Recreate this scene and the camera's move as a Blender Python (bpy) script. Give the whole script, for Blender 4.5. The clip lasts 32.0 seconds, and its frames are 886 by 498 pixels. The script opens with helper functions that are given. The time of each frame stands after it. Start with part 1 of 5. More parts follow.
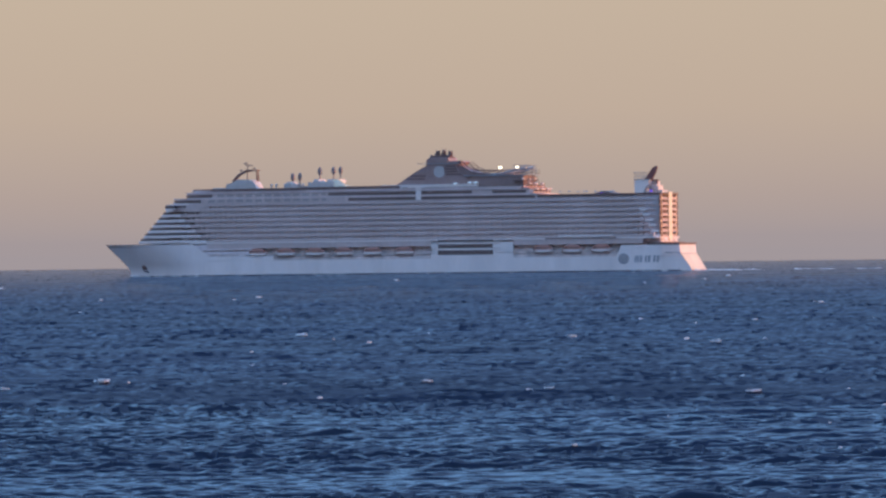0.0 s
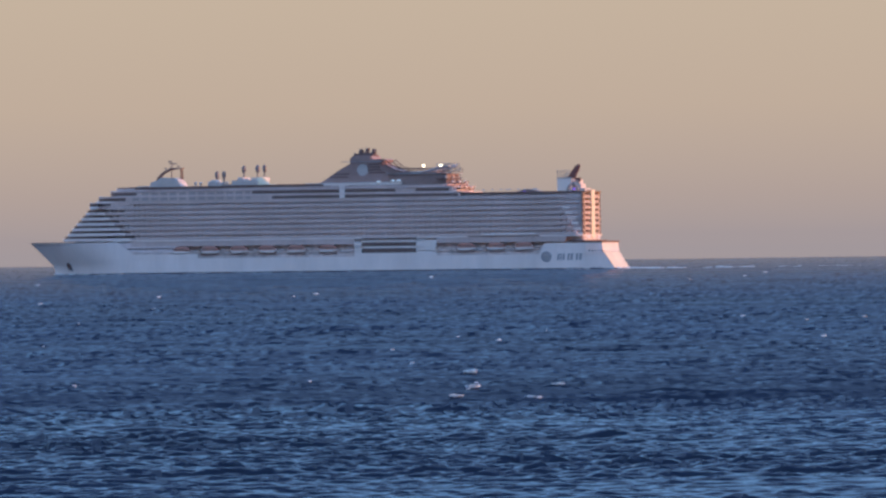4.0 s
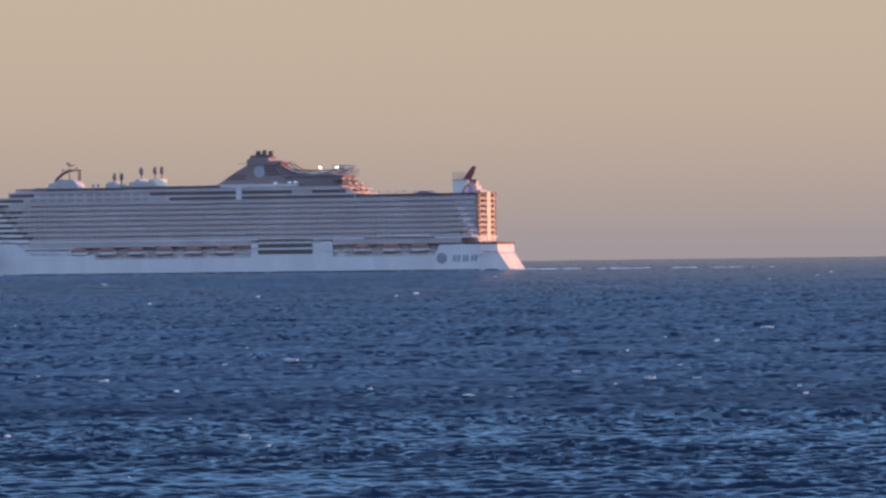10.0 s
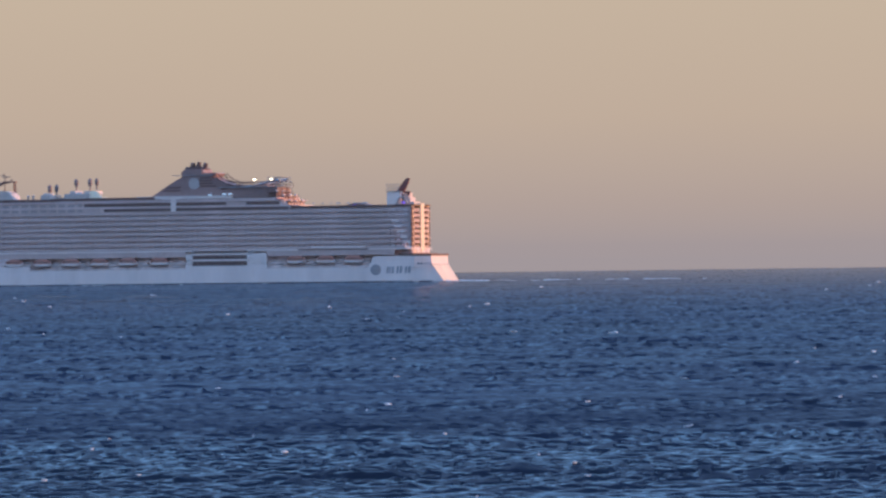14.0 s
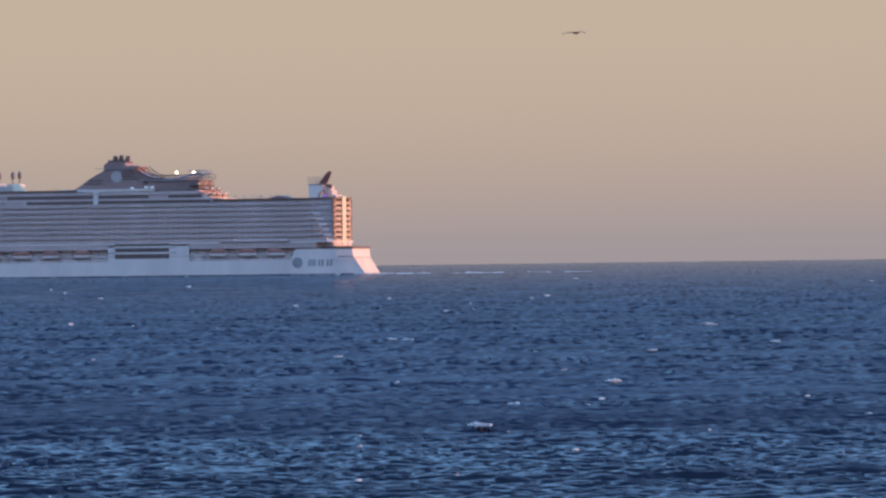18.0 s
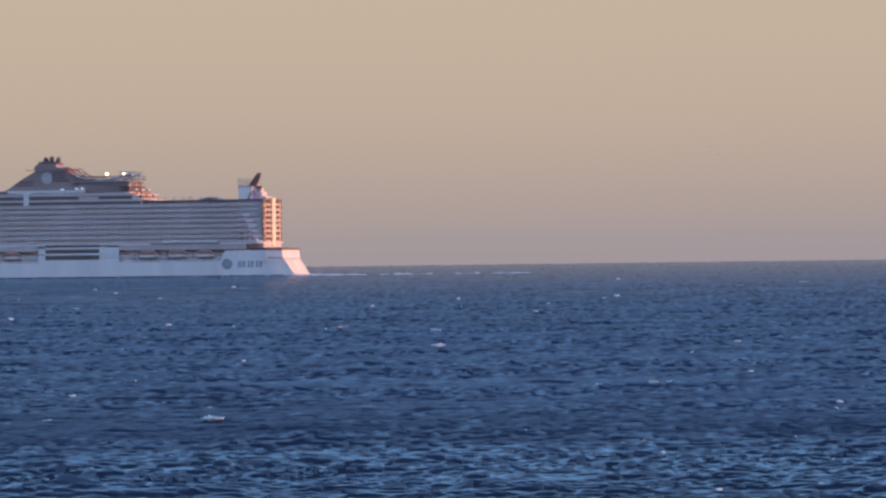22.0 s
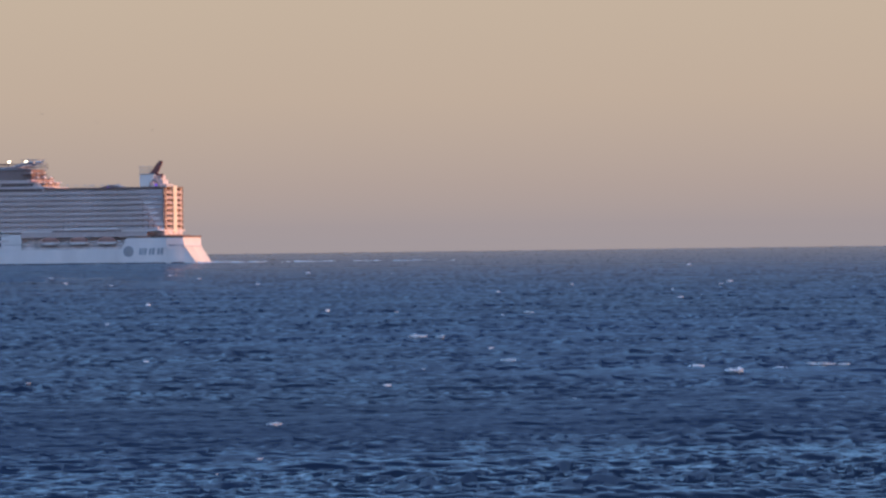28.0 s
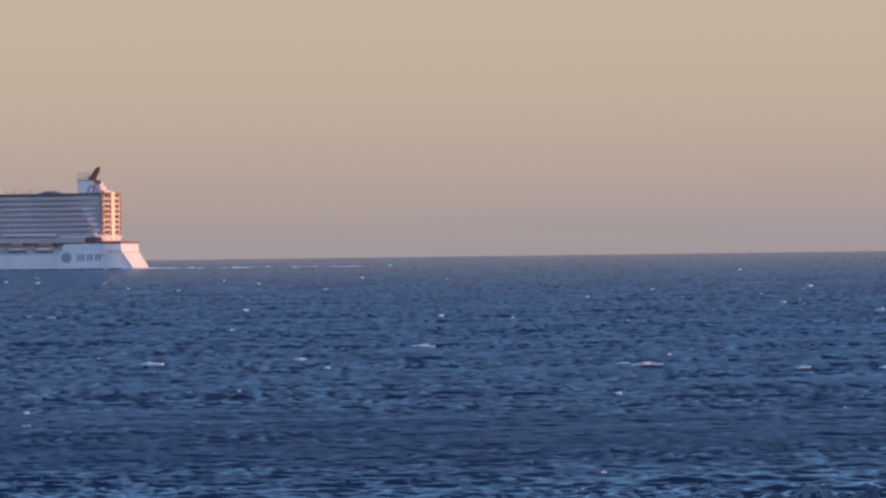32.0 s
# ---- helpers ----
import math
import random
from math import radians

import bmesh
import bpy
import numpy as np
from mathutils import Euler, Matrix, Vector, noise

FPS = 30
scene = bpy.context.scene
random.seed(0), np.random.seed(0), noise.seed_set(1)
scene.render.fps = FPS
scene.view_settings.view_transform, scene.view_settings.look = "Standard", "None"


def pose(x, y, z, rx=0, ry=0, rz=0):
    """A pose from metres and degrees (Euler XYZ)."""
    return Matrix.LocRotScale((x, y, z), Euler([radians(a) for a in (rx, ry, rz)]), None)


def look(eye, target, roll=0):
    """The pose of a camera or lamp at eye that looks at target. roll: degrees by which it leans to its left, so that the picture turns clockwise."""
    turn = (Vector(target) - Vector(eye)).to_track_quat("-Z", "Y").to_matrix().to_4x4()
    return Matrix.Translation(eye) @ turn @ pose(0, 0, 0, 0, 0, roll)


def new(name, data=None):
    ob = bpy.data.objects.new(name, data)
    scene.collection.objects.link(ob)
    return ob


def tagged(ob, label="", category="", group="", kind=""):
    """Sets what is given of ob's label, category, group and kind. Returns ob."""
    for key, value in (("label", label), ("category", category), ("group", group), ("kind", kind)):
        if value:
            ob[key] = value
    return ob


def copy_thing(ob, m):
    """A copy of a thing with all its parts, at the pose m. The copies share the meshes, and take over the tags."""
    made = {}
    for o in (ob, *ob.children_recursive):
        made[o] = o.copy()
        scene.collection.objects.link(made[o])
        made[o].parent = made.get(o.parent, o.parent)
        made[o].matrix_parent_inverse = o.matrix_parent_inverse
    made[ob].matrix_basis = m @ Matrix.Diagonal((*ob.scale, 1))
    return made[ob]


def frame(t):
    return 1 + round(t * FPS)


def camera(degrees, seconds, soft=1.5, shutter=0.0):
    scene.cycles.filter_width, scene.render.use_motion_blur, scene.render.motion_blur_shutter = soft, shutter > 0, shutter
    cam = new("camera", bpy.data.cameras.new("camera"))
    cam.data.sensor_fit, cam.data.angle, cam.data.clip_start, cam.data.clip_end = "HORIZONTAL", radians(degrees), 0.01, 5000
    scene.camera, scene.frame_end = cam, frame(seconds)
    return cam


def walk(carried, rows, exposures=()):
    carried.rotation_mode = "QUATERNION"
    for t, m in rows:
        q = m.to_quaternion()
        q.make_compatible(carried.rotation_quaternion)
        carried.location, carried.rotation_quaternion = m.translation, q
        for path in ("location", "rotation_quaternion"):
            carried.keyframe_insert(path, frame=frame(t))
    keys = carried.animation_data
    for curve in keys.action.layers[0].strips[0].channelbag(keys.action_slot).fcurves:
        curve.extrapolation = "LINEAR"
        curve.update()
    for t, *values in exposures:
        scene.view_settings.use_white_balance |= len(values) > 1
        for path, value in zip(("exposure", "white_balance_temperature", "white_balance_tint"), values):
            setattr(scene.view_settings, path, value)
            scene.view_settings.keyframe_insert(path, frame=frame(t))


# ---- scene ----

# ---------------------------------------------------------------- camera
EYE = Vector((0.0, 0.0, 10.6))
CAM_ROWS = [
    (0, 0.0401, 0.0000), (0.5, 0.0113, 0.0177), (1, 0.0201, 0.0302), (1.5, 0.0446, 0.0378), (2, 0.0542, 0.0513), (2.5, 0.0484, 0.0548),
    (4.5, -0.0181, 0.0648), (5, -0.0503, 0.0644), (5.5, -0.0628, 0.0637), (6, -0.0639, 0.0537), (6.5, -0.0741, 0.0499),
    (7, -0.1200, 0.0698), (7.5, -0.1195, 0.0658), (8, -0.0893, 0.0602), (8.5, -0.0570, 0.0590), (9, -0.0161, 0.0435),
    (9.5, 0.0003, 0.0452), (10, 0.0109, 0.0497), (10.5, 0.0211, 0.0484), (11, 0.0350, 0.0398), (11.5, 0.0631, 0.0252),
    (12, 0.0715, 0.0248), (12.5, 0.0829, 0.0246), (13, 0.0877, 0.0155), (13.5, 0.1218, 0.0093), (15.5, 0.0903, 0.0276),
    (16, 0.0719, 0.0326), (16.5, 0.0883, 0.0478), (17, 0.0597, 0.0537), (17.5, 0.0459, 0.0643), (18, 0.0387, 0.0988),
    (18.5, -0.0055, 0.1267), (19, -0.0247, 0.1247), (19.5, 0.0055, 0.1233), (20, 0.0359, 0.1251), (20.5, 0.0634, 0.1228),
    (21, 0.0493, 0.1230), (21.5, 0.0223, 0.1241), (22, 0.0432, 0.1093), (22.5, 0.0475, 0.1090), (23, 0.0532, 0.1078),
    (23.5, 0.0538, 0.1044), (24, 0.0822, 0.1026), (24.5, 0.0886, 0.1022), (25, 0.0404, 0.1010), (25.5, 0.0253, 0.1030),
    (27.5, -0.1049, 0.0705), (28, -0.0976, 0.0618), (28.5, -0.0616, 0.0616), (29, -0.0521, 0.0611), (29.5, -0.0747, 0.0530),
    (30, -0.0988, 0.0468), (30.5, -0.0768, 0.0272), (31, -0.0478, 0.0201), (31.5, -0.0222, 0.0096), (32, -0.0429, 0.0004),
    
]

def aim(up, side):
    """The pose of the hand-held camera: degrees up and degrees to the right of due north."""
    p, q = radians(up), radians(side)
    way = Vector((math.sin(q) * math.cos(p), math.cos(q) * math.cos(p), math.sin(p)))
    return look(EYE, EYE + way * 100.0, -0.724)


cam = camera(9.055, 32.0, soft=2.6)
walk(cam, [(t, aim(up, side)) for t, up, side in CAM_ROWS])

# ---------------------------------------------------------------- light
SUN_SIDE, SUN_UP = 3.0, 4.5          # degrees north of east, degrees above the sea
world = bpy.data.worlds.new("evening_sky")
scene.world = world
world.use_nodes = True
wn, wl = world.node_tree.nodes, world.node_tree.links
wn.clear()
w_out = wn.new("ShaderNodeOutputWorld")
w_bg = wn.new("ShaderNodeBackground")
w_sky = wn.new("ShaderNodeTexSky")
w_sky.sky_type, w_sky.sun_disc = "NISHITA", False
w_sky.sun_elevation, w_sky.sun_rotation = radians(SUN_UP), radians(90 - SUN_SIDE)
w_sky.air_density, w_sky.dust_density, w_sky.ozone_density = 1.2, 1.5, 2.0
w_gain = wn.new("ShaderNodeMix")
w_gain.data_type, w_gain.blend_type = "RGBA", "MULTIPLY"
w_gain.inputs["Factor"].default_value = 1.0
w_gain.inputs["B"].default_value = (0.35, 0.35, 0.35, 1)
w_co = wn.new("ShaderNodeTexCoord")
w_sep = wn.new("ShaderNodeSeparateXYZ")
w_ramp = wn.new("ShaderNodeValToRGB")
w_map = wn.new("ShaderNodeMath")
w_map.operation = "POWER"
w_map.inputs[1].default_value = 0.5
w_pos = wn.new("ShaderNodeMath")
w_pos.operation = "MAXIMUM"
w_pos.inputs[1].default_value = 0.0
# the evening haze by height: mauve on the sea, then tan, then pale, then clear blue; the ramp runs over the root of the height
HAZE = ((0.0, (0.360, 0.312, 0.328)), (0.05, (0.372, 0.316, 0.324)), (0.10, (0.440, 0.352, 0.320)), (0.16, (0.528, 0.415, 0.331)),
        (0.22, (0.565, 0.453, 0.348)), (0.31, (0.56, 0.51, 0.48)), (0.42, (0.33, 0.585, 1.05)), (0.6, (0.305, 0.69, 1.37)), (0.8, (0.44, 0.76, 1.46)), (1.0, (0.44, 0.76, 1.46)))
ramp = w_ramp.color_ramp
while len(ramp.elements) < len(HAZE):
    ramp.elements.new(0.5)
for e, (at, c) in zip(ramp.elements, HAZE):
    e.position, e.color = at, (*c, 1)
w_mix = wn.new("ShaderNodeMix")
w_mix.data_type = "RGBA"
w_fac = wn.new("ShaderNodeMapRange")
w_fac.inputs["From Min"].default_value, w_fac.inputs["From Max"].default_value = 0.05, 0.5
w_fac.inputs["To Min"].default_value, w_fac.inputs["To Max"].default_value = 0.0, 0.35
wl.new(w_co.outputs["Generated"], w_sep.inputs[0])
wl.new(w_sep.outputs["Z"], w_pos.inputs[0])
wl.new(w_pos.outputs[0], w_map.inputs[0])
wl.new(w_map.outputs[0], w_ramp.inputs[0])
wl.new(w_pos.outputs[0], w_fac.inputs["Value"])
wl.new(w_sky.outputs[0], w_gain.inputs["A"])
wl.new(w_fac.outputs[0], w_mix.inputs["Factor"])
wl.new(w_ramp.outputs[0], w_mix.inputs["A"])
wl.new(w_gain.outputs["Result"], w_mix.inputs["B"])
wl.new(w_mix.outputs["Result"], w_bg.inputs["Color"])
wl.new(w_bg.outputs[0], w_out.inputs[0])
w_bg.inputs["Strength"].default_value = 1.0

sun_data = bpy.data.lights.new("sun", "SUN")
sun_data.energy, sun_data.angle, sun_data.color = 4.1, radians(0.6), (1.0, 0.47, 0.22)
sun = new("sun", sun_data)
_s = Vector((math.cos(radians(SUN_SIDE)), math.sin(radians(SUN_SIDE)), math.tan(radians(SUN_UP))))
sun.matrix_world = look(_s * 100, (0, 0, 0))


# ---------------------------------------------------------------- materials
def mat(name, base, rough=0.5, metal=0.0, grain=0.12, scale=2.0, stain=0.10, bump=0.0, coat=0.0, streak=1.0):
    """A painted or plain surface: base colour varied at two scales, with fine relief."""
    m = bpy.data.materials.new(name)
    m.use_nodes = True
    n, l = m.node_tree.nodes, m.node_tree.links
    p = n["Principled BSDF"]
    p.inputs["Metallic"].default_value = metal
    p.inputs["Coat Weight"].default_value = coat
    co = n.new("ShaderNodeTexCoord")
    mp = n.new("ShaderNodeMapping")
    mp.inputs["Scale"].default_value = (1, 1, streak)
    l.new(co.outputs["Object"], mp.inputs[0])
    fine, wide = n.new("ShaderNodeTexNoise"), n.new("ShaderNodeTexNoise")
    for t, s in ((fine, scale), (wide, scale * 0.09)):
        t.inputs["Scale"].default_value, t.inputs["Detail"].default_value = s, 5
        l.new(mp.outputs[0], t.inputs["Vector"])
    a, b = n.new("ShaderNodeMapRange"), n.new("ShaderNodeMapRange")
    for r, t, k in ((a, fine, grain), (b, wide, stain)):
        r.inputs["From Min"].default_value, r.inputs["From Max"].default_value = 0.3, 0.7
        r.inputs["To Min"].default_value, r.inputs["To Max"].default_value = 1 - k, 1 + k * 0.5
        l.new(t.outputs["Fac"], r.inputs["Value"])
    mul = n.new("ShaderNodeMath")
    mul.operation = "MULTIPLY"
    l.new(a.outputs[0], mul.inputs[0])
    l.new(b.outputs[0], mul.inputs[1])
    mix = n.new("ShaderNodeVectorMath")
    mix.operation = "SCALE"
    mix.inputs[0].default_value = base
    l.new(mul.outputs[0], mix.inputs["Scale"])
    l.new(mix.outputs[0], p.inputs["Base Color"])
    rr = n.new("ShaderNodeMapRange")
    rr.inputs["To Min"].default_value, rr.inputs["To Max"].default_value = max(rough - 0.08, 0.02), rough + 0.1
    l.new(wide.outputs["Fac"], rr.inputs["Value"])
    l.new(rr.outputs[0], p.inputs["Roughness"])
    if bump:
        bp = n.new("ShaderNodeBump")
        bp.inputs["Strength"].default_value, bp.inputs["Distance"].default_value = bump, 0.05
        l.new(fine.outputs["Fac"], bp.inputs["Height"])
        l.new(bp.outputs[0], p.inputs["Normal"])
    return m


def glow_mat(name, colour, power):
    m = mat(name, colour, 0.4)
    p = m.node_tree.nodes["Principled BSDF"]
    p.inputs["Emission Color"].default_value, p.inputs["Emission Strength"].default_value = (*colour, 1), power
    return m


def water_mat():
    m = bpy.data.materials.new("sea_water")
    m.use_nodes = True
    n, l = m.node_tree.nodes, m.node_tree.links
    p = n["Principled BSDF"]
    p.inputs["IOR"].default_value = 1.333
    co = n.new("ShaderNodeTexCoord")
    mp = n.new("ShaderNodeMapping")
    mp.inputs["Scale"].default_value = (1.0, 0.42, 1.0)
    mp.inputs["Rotation"].default_value = (0, 0, radians(8))
    l.new(co.outputs["Object"], mp.inputs[0])
    ripple, chop, patch = (n.new("ShaderNodeTexNoise") for _ in range(3))
    for t, s, d in ((ripple, 2.2, 6), (chop, 0.7, 5), (patch, 0.012, 3)):
        t.inputs["Scale"].default_value, t.inputs["Detail"].default_value = s, d
        l.new(mp.outputs[0], t.inputs["Vector"])
    col = n.new("ShaderNodeValToRGB")
    col.color_ramp.elements[0].position, col.color_ramp.elements[0].color = 0.35, (0.0012, 0.010, 0.031, 1)
    col.color_ramp.elements[1].position, col.color_ramp.elements[1].color = 0.65, (0.0020, 0.014, 0.046, 1)
    l.new(patch.outputs["Fac"], col.inputs[0])
    l.new(col.outputs[0], p.inputs["Base Color"])
    # many small faces blend far off: the water grows rougher with the distance from the shore
    sep = n.new("ShaderNodeSeparateXYZ")
    l.new(co.outputs["Object"], sep.inputs[0])
    rg = n.new("ShaderNodeMapRange")
    rg.inputs["From Min"].default_value, rg.inputs["From Max"].default_value = 350.0, 2600.0
    rg.inputs["To Min"].default_value, rg.inputs["To Max"].default_value = 0.09, 0.30
    l.new(sep.outputs["Y"], rg.inputs["Value"])
    l.new(rg.outputs[0], p.inputs["Roughness"])
    b1, b2 = n.new("ShaderNodeBump"), n.new("ShaderNodeBump")
    b1.inputs["Strength"].default_value, b1.inputs["Distance"].default_value = 1.0, 0.10
    b2.inputs["Strength"].default_value, b2.inputs["Distance"].default_value = 1.0, 0.05
    calm = n.new("ShaderNodeMapRange")
    calm.inputs["From Min"].default_value, calm.inputs["From Max"].default_value = 700.0, 2800.0
    calm.inputs["To Min"].default_value, calm.inputs["To Max"].default_value = 1.0, 0.25
    l.new(sep.outputs["Y"], calm.inputs["Value"])
    l.new(calm.outputs[0], b1.inputs["Strength"])
    l.new(calm.outputs[0], b2.inputs["Strength"])
    l.new(chop.outputs["Fac"], b1.inputs["Height"])
    l.new(ripple.outputs["Fac"], b2.inputs["Height"])
    l.new(b1.outputs[0], b2.inputs["Normal"])
    l.new(b2.outputs[0], p.inputs["Normal"])
    # far haze painted in: smooth wave tops mirroring the low sky, mixed by distance
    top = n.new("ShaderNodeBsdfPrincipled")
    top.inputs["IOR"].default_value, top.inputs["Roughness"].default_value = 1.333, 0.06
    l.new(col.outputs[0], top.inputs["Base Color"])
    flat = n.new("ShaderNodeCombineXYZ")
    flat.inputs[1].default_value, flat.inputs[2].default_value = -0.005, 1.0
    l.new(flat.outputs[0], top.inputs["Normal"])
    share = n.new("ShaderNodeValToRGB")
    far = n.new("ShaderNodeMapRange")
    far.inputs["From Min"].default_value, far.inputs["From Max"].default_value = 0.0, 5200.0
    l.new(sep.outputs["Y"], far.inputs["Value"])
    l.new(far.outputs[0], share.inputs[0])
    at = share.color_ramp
    while len(at.elements) < len(FAR_HAZE):
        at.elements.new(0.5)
    for e, (d, k) in zip(at.elements, FAR_HAZE):
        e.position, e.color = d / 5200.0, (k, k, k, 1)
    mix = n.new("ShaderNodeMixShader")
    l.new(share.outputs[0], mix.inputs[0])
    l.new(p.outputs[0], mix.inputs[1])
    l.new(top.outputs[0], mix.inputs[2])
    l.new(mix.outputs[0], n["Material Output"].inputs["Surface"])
    return m


# share of the haze-like mirror by metres offshore
FAR_HAZE = ((0, 0.0), (800, 0.0), (1200, 0.015), (1700, 0.06), (2500, 0.16), (3600, 0.26), (5200, 0.38))


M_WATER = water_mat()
M_FOAM = mat("foam", (0.88, 0.91, 0.94), 0.8, grain=0.15, scale=3.0, bump=0.5)
_p = M_FOAM.node_tree.nodes["Principled BSDF"]
_p.inputs["Subsurface Weight"].default_value, _p.inputs["Subsurface Scale"].default_value = 0.7, 0.4
_p.inputs["Subsurface Radius"].default_value = (1.0, 1.0, 1.0)
M_HULL = mat("white_hull_paint", (0.93, 0.80, 0.77), 0.35, grain=0.03, scale=0.7, stain=0.10, streak=0.2)
M_WHITE = mat("white_paint", (0.92, 0.795, 0.755), 0.4, grain=0.04, scale=1.2, stain=0.08)
M_RAIL = mat("balcony_glass_panel", (0.67, 0.52, 0.495), 0.25, grain=0.10, scale=0.5, stain=0.15)
M_CABIN = mat("cabin_wall", (0.84, 0.70, 0.70), 0.6, grain=0.10, scale=1.0)
M_GLASS = mat("dark_window_glass", (0.15, 0.115, 0.12), 0.08, grain=0.2, scale=0.6)
M_CURTAIN = mat("curtained_glass", (0.80, 0.66, 0.66), 0.55, grain=0.15, scale=0.35, stain=0.2)
M_DARK = mat("dark_brown_trim", (0.19, 0.11, 0.10), 0.5, grain=0.15)
M_NAVY = mat("dark_funnel_paint", (0.35, 0.23, 0.215), 0.4, grain=0.12, scale=0.8)
M_TEAK = mat("teak_deck", (0.26, 0.16, 0.10), 0.7, grain=0.2, scale=4.0)
M_STEEL = mat("grey_steel", (0.36, 0.36, 0.38), 0.45, 0.3)
M_ORANGE = mat("orange_canopy", (0.50, 0.22, 0.17), 0.45)
M_CORNER = mat("dark_corner_glass", (0.12, 0.06, 0.065), 0.5)
M_TINT = mat("tinted_glass", (0.44, 0.36, 0.35), 0.2)
M_RADOME = mat("grey_brown_radome", (0.24, 0.19, 0.19), 0.5)
# white paint toned down for the shade of the promenade recess
M_PROM = mat("shade_toned_promenade_paint", (0.76, 0.62, 0.59), 0.6, grain=0.3, scale=0.25, stain=0.2)
M_PORT = mat("brown_promenade_glass", (0.76, 0.58, 0.55), 0.3, grain=0.3, scale=0.3)
M_SEAL = mat("grey_emblem_paint", (0.42, 0.39, 0.42), 0.5)
M_FIN = mat("maroon_fin_paint", (0.26, 0.10, 0.09), 0.55)
M_FADED = mat("faded_emblem_paint", (0.42, 0.40, 0.43), 0.5)
M_PALE = mat("pale_emblem_paint", (0.52, 0.47, 0.46), 0.5)
# white warmed to cream for the glow of the low sun
M_STERN = mat("sun_warmed_cream_paint", (0.92, 0.78, 0.58), 0.5)
M_STERN_RAIL = mat("tinted_stern_glass", (0.62, 0.44, 0.38), 0.3, grain=0.2, scale=0.5)
# hull white warmed for the low sun, with weathering streaks
M_TRANSOM = mat("weathered_sun_warmed_paint", (0.78, 0.66, 0.53), 0.6, grain=0.08, scale=0.6, stain=0.2, streak=0.3)
M_ROOF = mat("grey_white_roof_paint", (0.70, 0.60, 0.57), 0.5, grain=0.12, scale=0.8)
M_BOOT = mat("dark_blue_boot_top", (0.03, 0.04, 0.08), 0.5, grain=0.2)
M_LAMP = glow_mat("deck_lamp_glow", (1.0, 0.86, 0.62), 4.0)
M_COOL = glow_mat("cool_lamp_glow", (0.75, 0.88, 1.0), 0.30)
M_PURPLE = glow_mat("purple_lamp_glow", (0.24, 0.12, 0.9), 0.8)
M_BIRD = mat("dark_plumage", (0.14, 0.115, 0.11), 0.8, scale=8.0)


# ---------------------------------------------------------------- mesh helpers
def box(bm, x0, x1, y0, y1, z0, z1):
    v = [bm.verts.new(p) for p in ((x0, y0, z0), (x1, y0, z0), (x1, y1, z0), (x0, y1, z0), (x0, y0, z1), (x1, y0, z1), (x1, y1, z1), (x0, y1, z1))]
    for f in ((0, 3, 2, 1), (4, 5, 6, 7), (0, 1, 5, 4), (1, 2, 6, 5), (2, 3, 7, 6), (3, 0, 4, 7)):
        bm.faces.new([v[i] for i in f])


def prism(bm, outline, lo, hi, axis="z"):
    """An outline extruded along an axis: (x, y) along z, or (x, z) along y."""
    put = (lambda a, b, c: (a, b, c)) if axis == "z" else (lambda a, b, c: (a, c, b))
    a = [bm.verts.new(put(u, w, lo)) for u, w in outline]
    b = [bm.verts.new(put(u, w, hi)) for u, w in outline]
    bm.faces.new(a)
    bm.faces.new(b[::-1])
    k = len(a)
    for i in range(k):
        bm.faces.new((a[i], b[i], b[(i + 1) % k], a[(i + 1) % k]))


def tube(bm, p, q, r, r2=None, sides=7):
    p, q = Vector(p), Vector(q)
    r2 = r if r2 is None else r2
    z = (q - p).normalized()
    x = z.orthogonal().normalized()
    y = z.cross(x)
    ring = [[bm.verts.new(c + (x * math.cos(a) + y * math.sin(a)) * rad) for a in (math.tau * i / sides for i in range(sides))] for c, rad in ((p, r), (q, r2))]
    for i in range(sides):
        j = (i + 1) % sides
        bm.faces.new((ring[0][i], ring[0][j], ring[1][j], ring[1][i]))
    bm.faces.new(ring[0][::-1])
    bm.faces.new(ring[1])


def pipe(bm, points, r, sides=7):
    for p, q in zip(points, points[1:]):
        tube(bm, p, q, r, sides=sides)


def egg(bm, c, rx, ry, rz, seg=14, rings=8):
    m = Matrix.LocRotScale(c, None, (rx, ry, rz))
    bmesh.ops.create_uvsphere(bm, u_segments=seg, v_segments=rings, radius=1, matrix=m)


def part(name, bm, material, parent, label="", smooth=False):
    me = bpy.data.meshes.new(name)
    bmesh.ops.recalc_face_normals(bm, faces=bm.faces)
    bm.to_mesh(me)
    bm.free()
    me.materials.append(material)
    if smooth:
        me.shade_smooth()
        me.set_sharp_from_angle(angle=radians(32))
    ob = new(name, me)
    ob.parent = parent
    if label:
        tagged(ob, label)
    return ob


def boxes(name, rows, material, parent, label=""):
    bm = bmesh.new()
    for r in rows:
        box(bm, *r)
    return part(name, bm, material, parent, label)


# ---------------------------------------------------------------- the sea
DRIFT, SHOREWARD = 4.0, 3.6      # metres a second that the wave field runs to the east and to the shore
SECONDS = 32.0


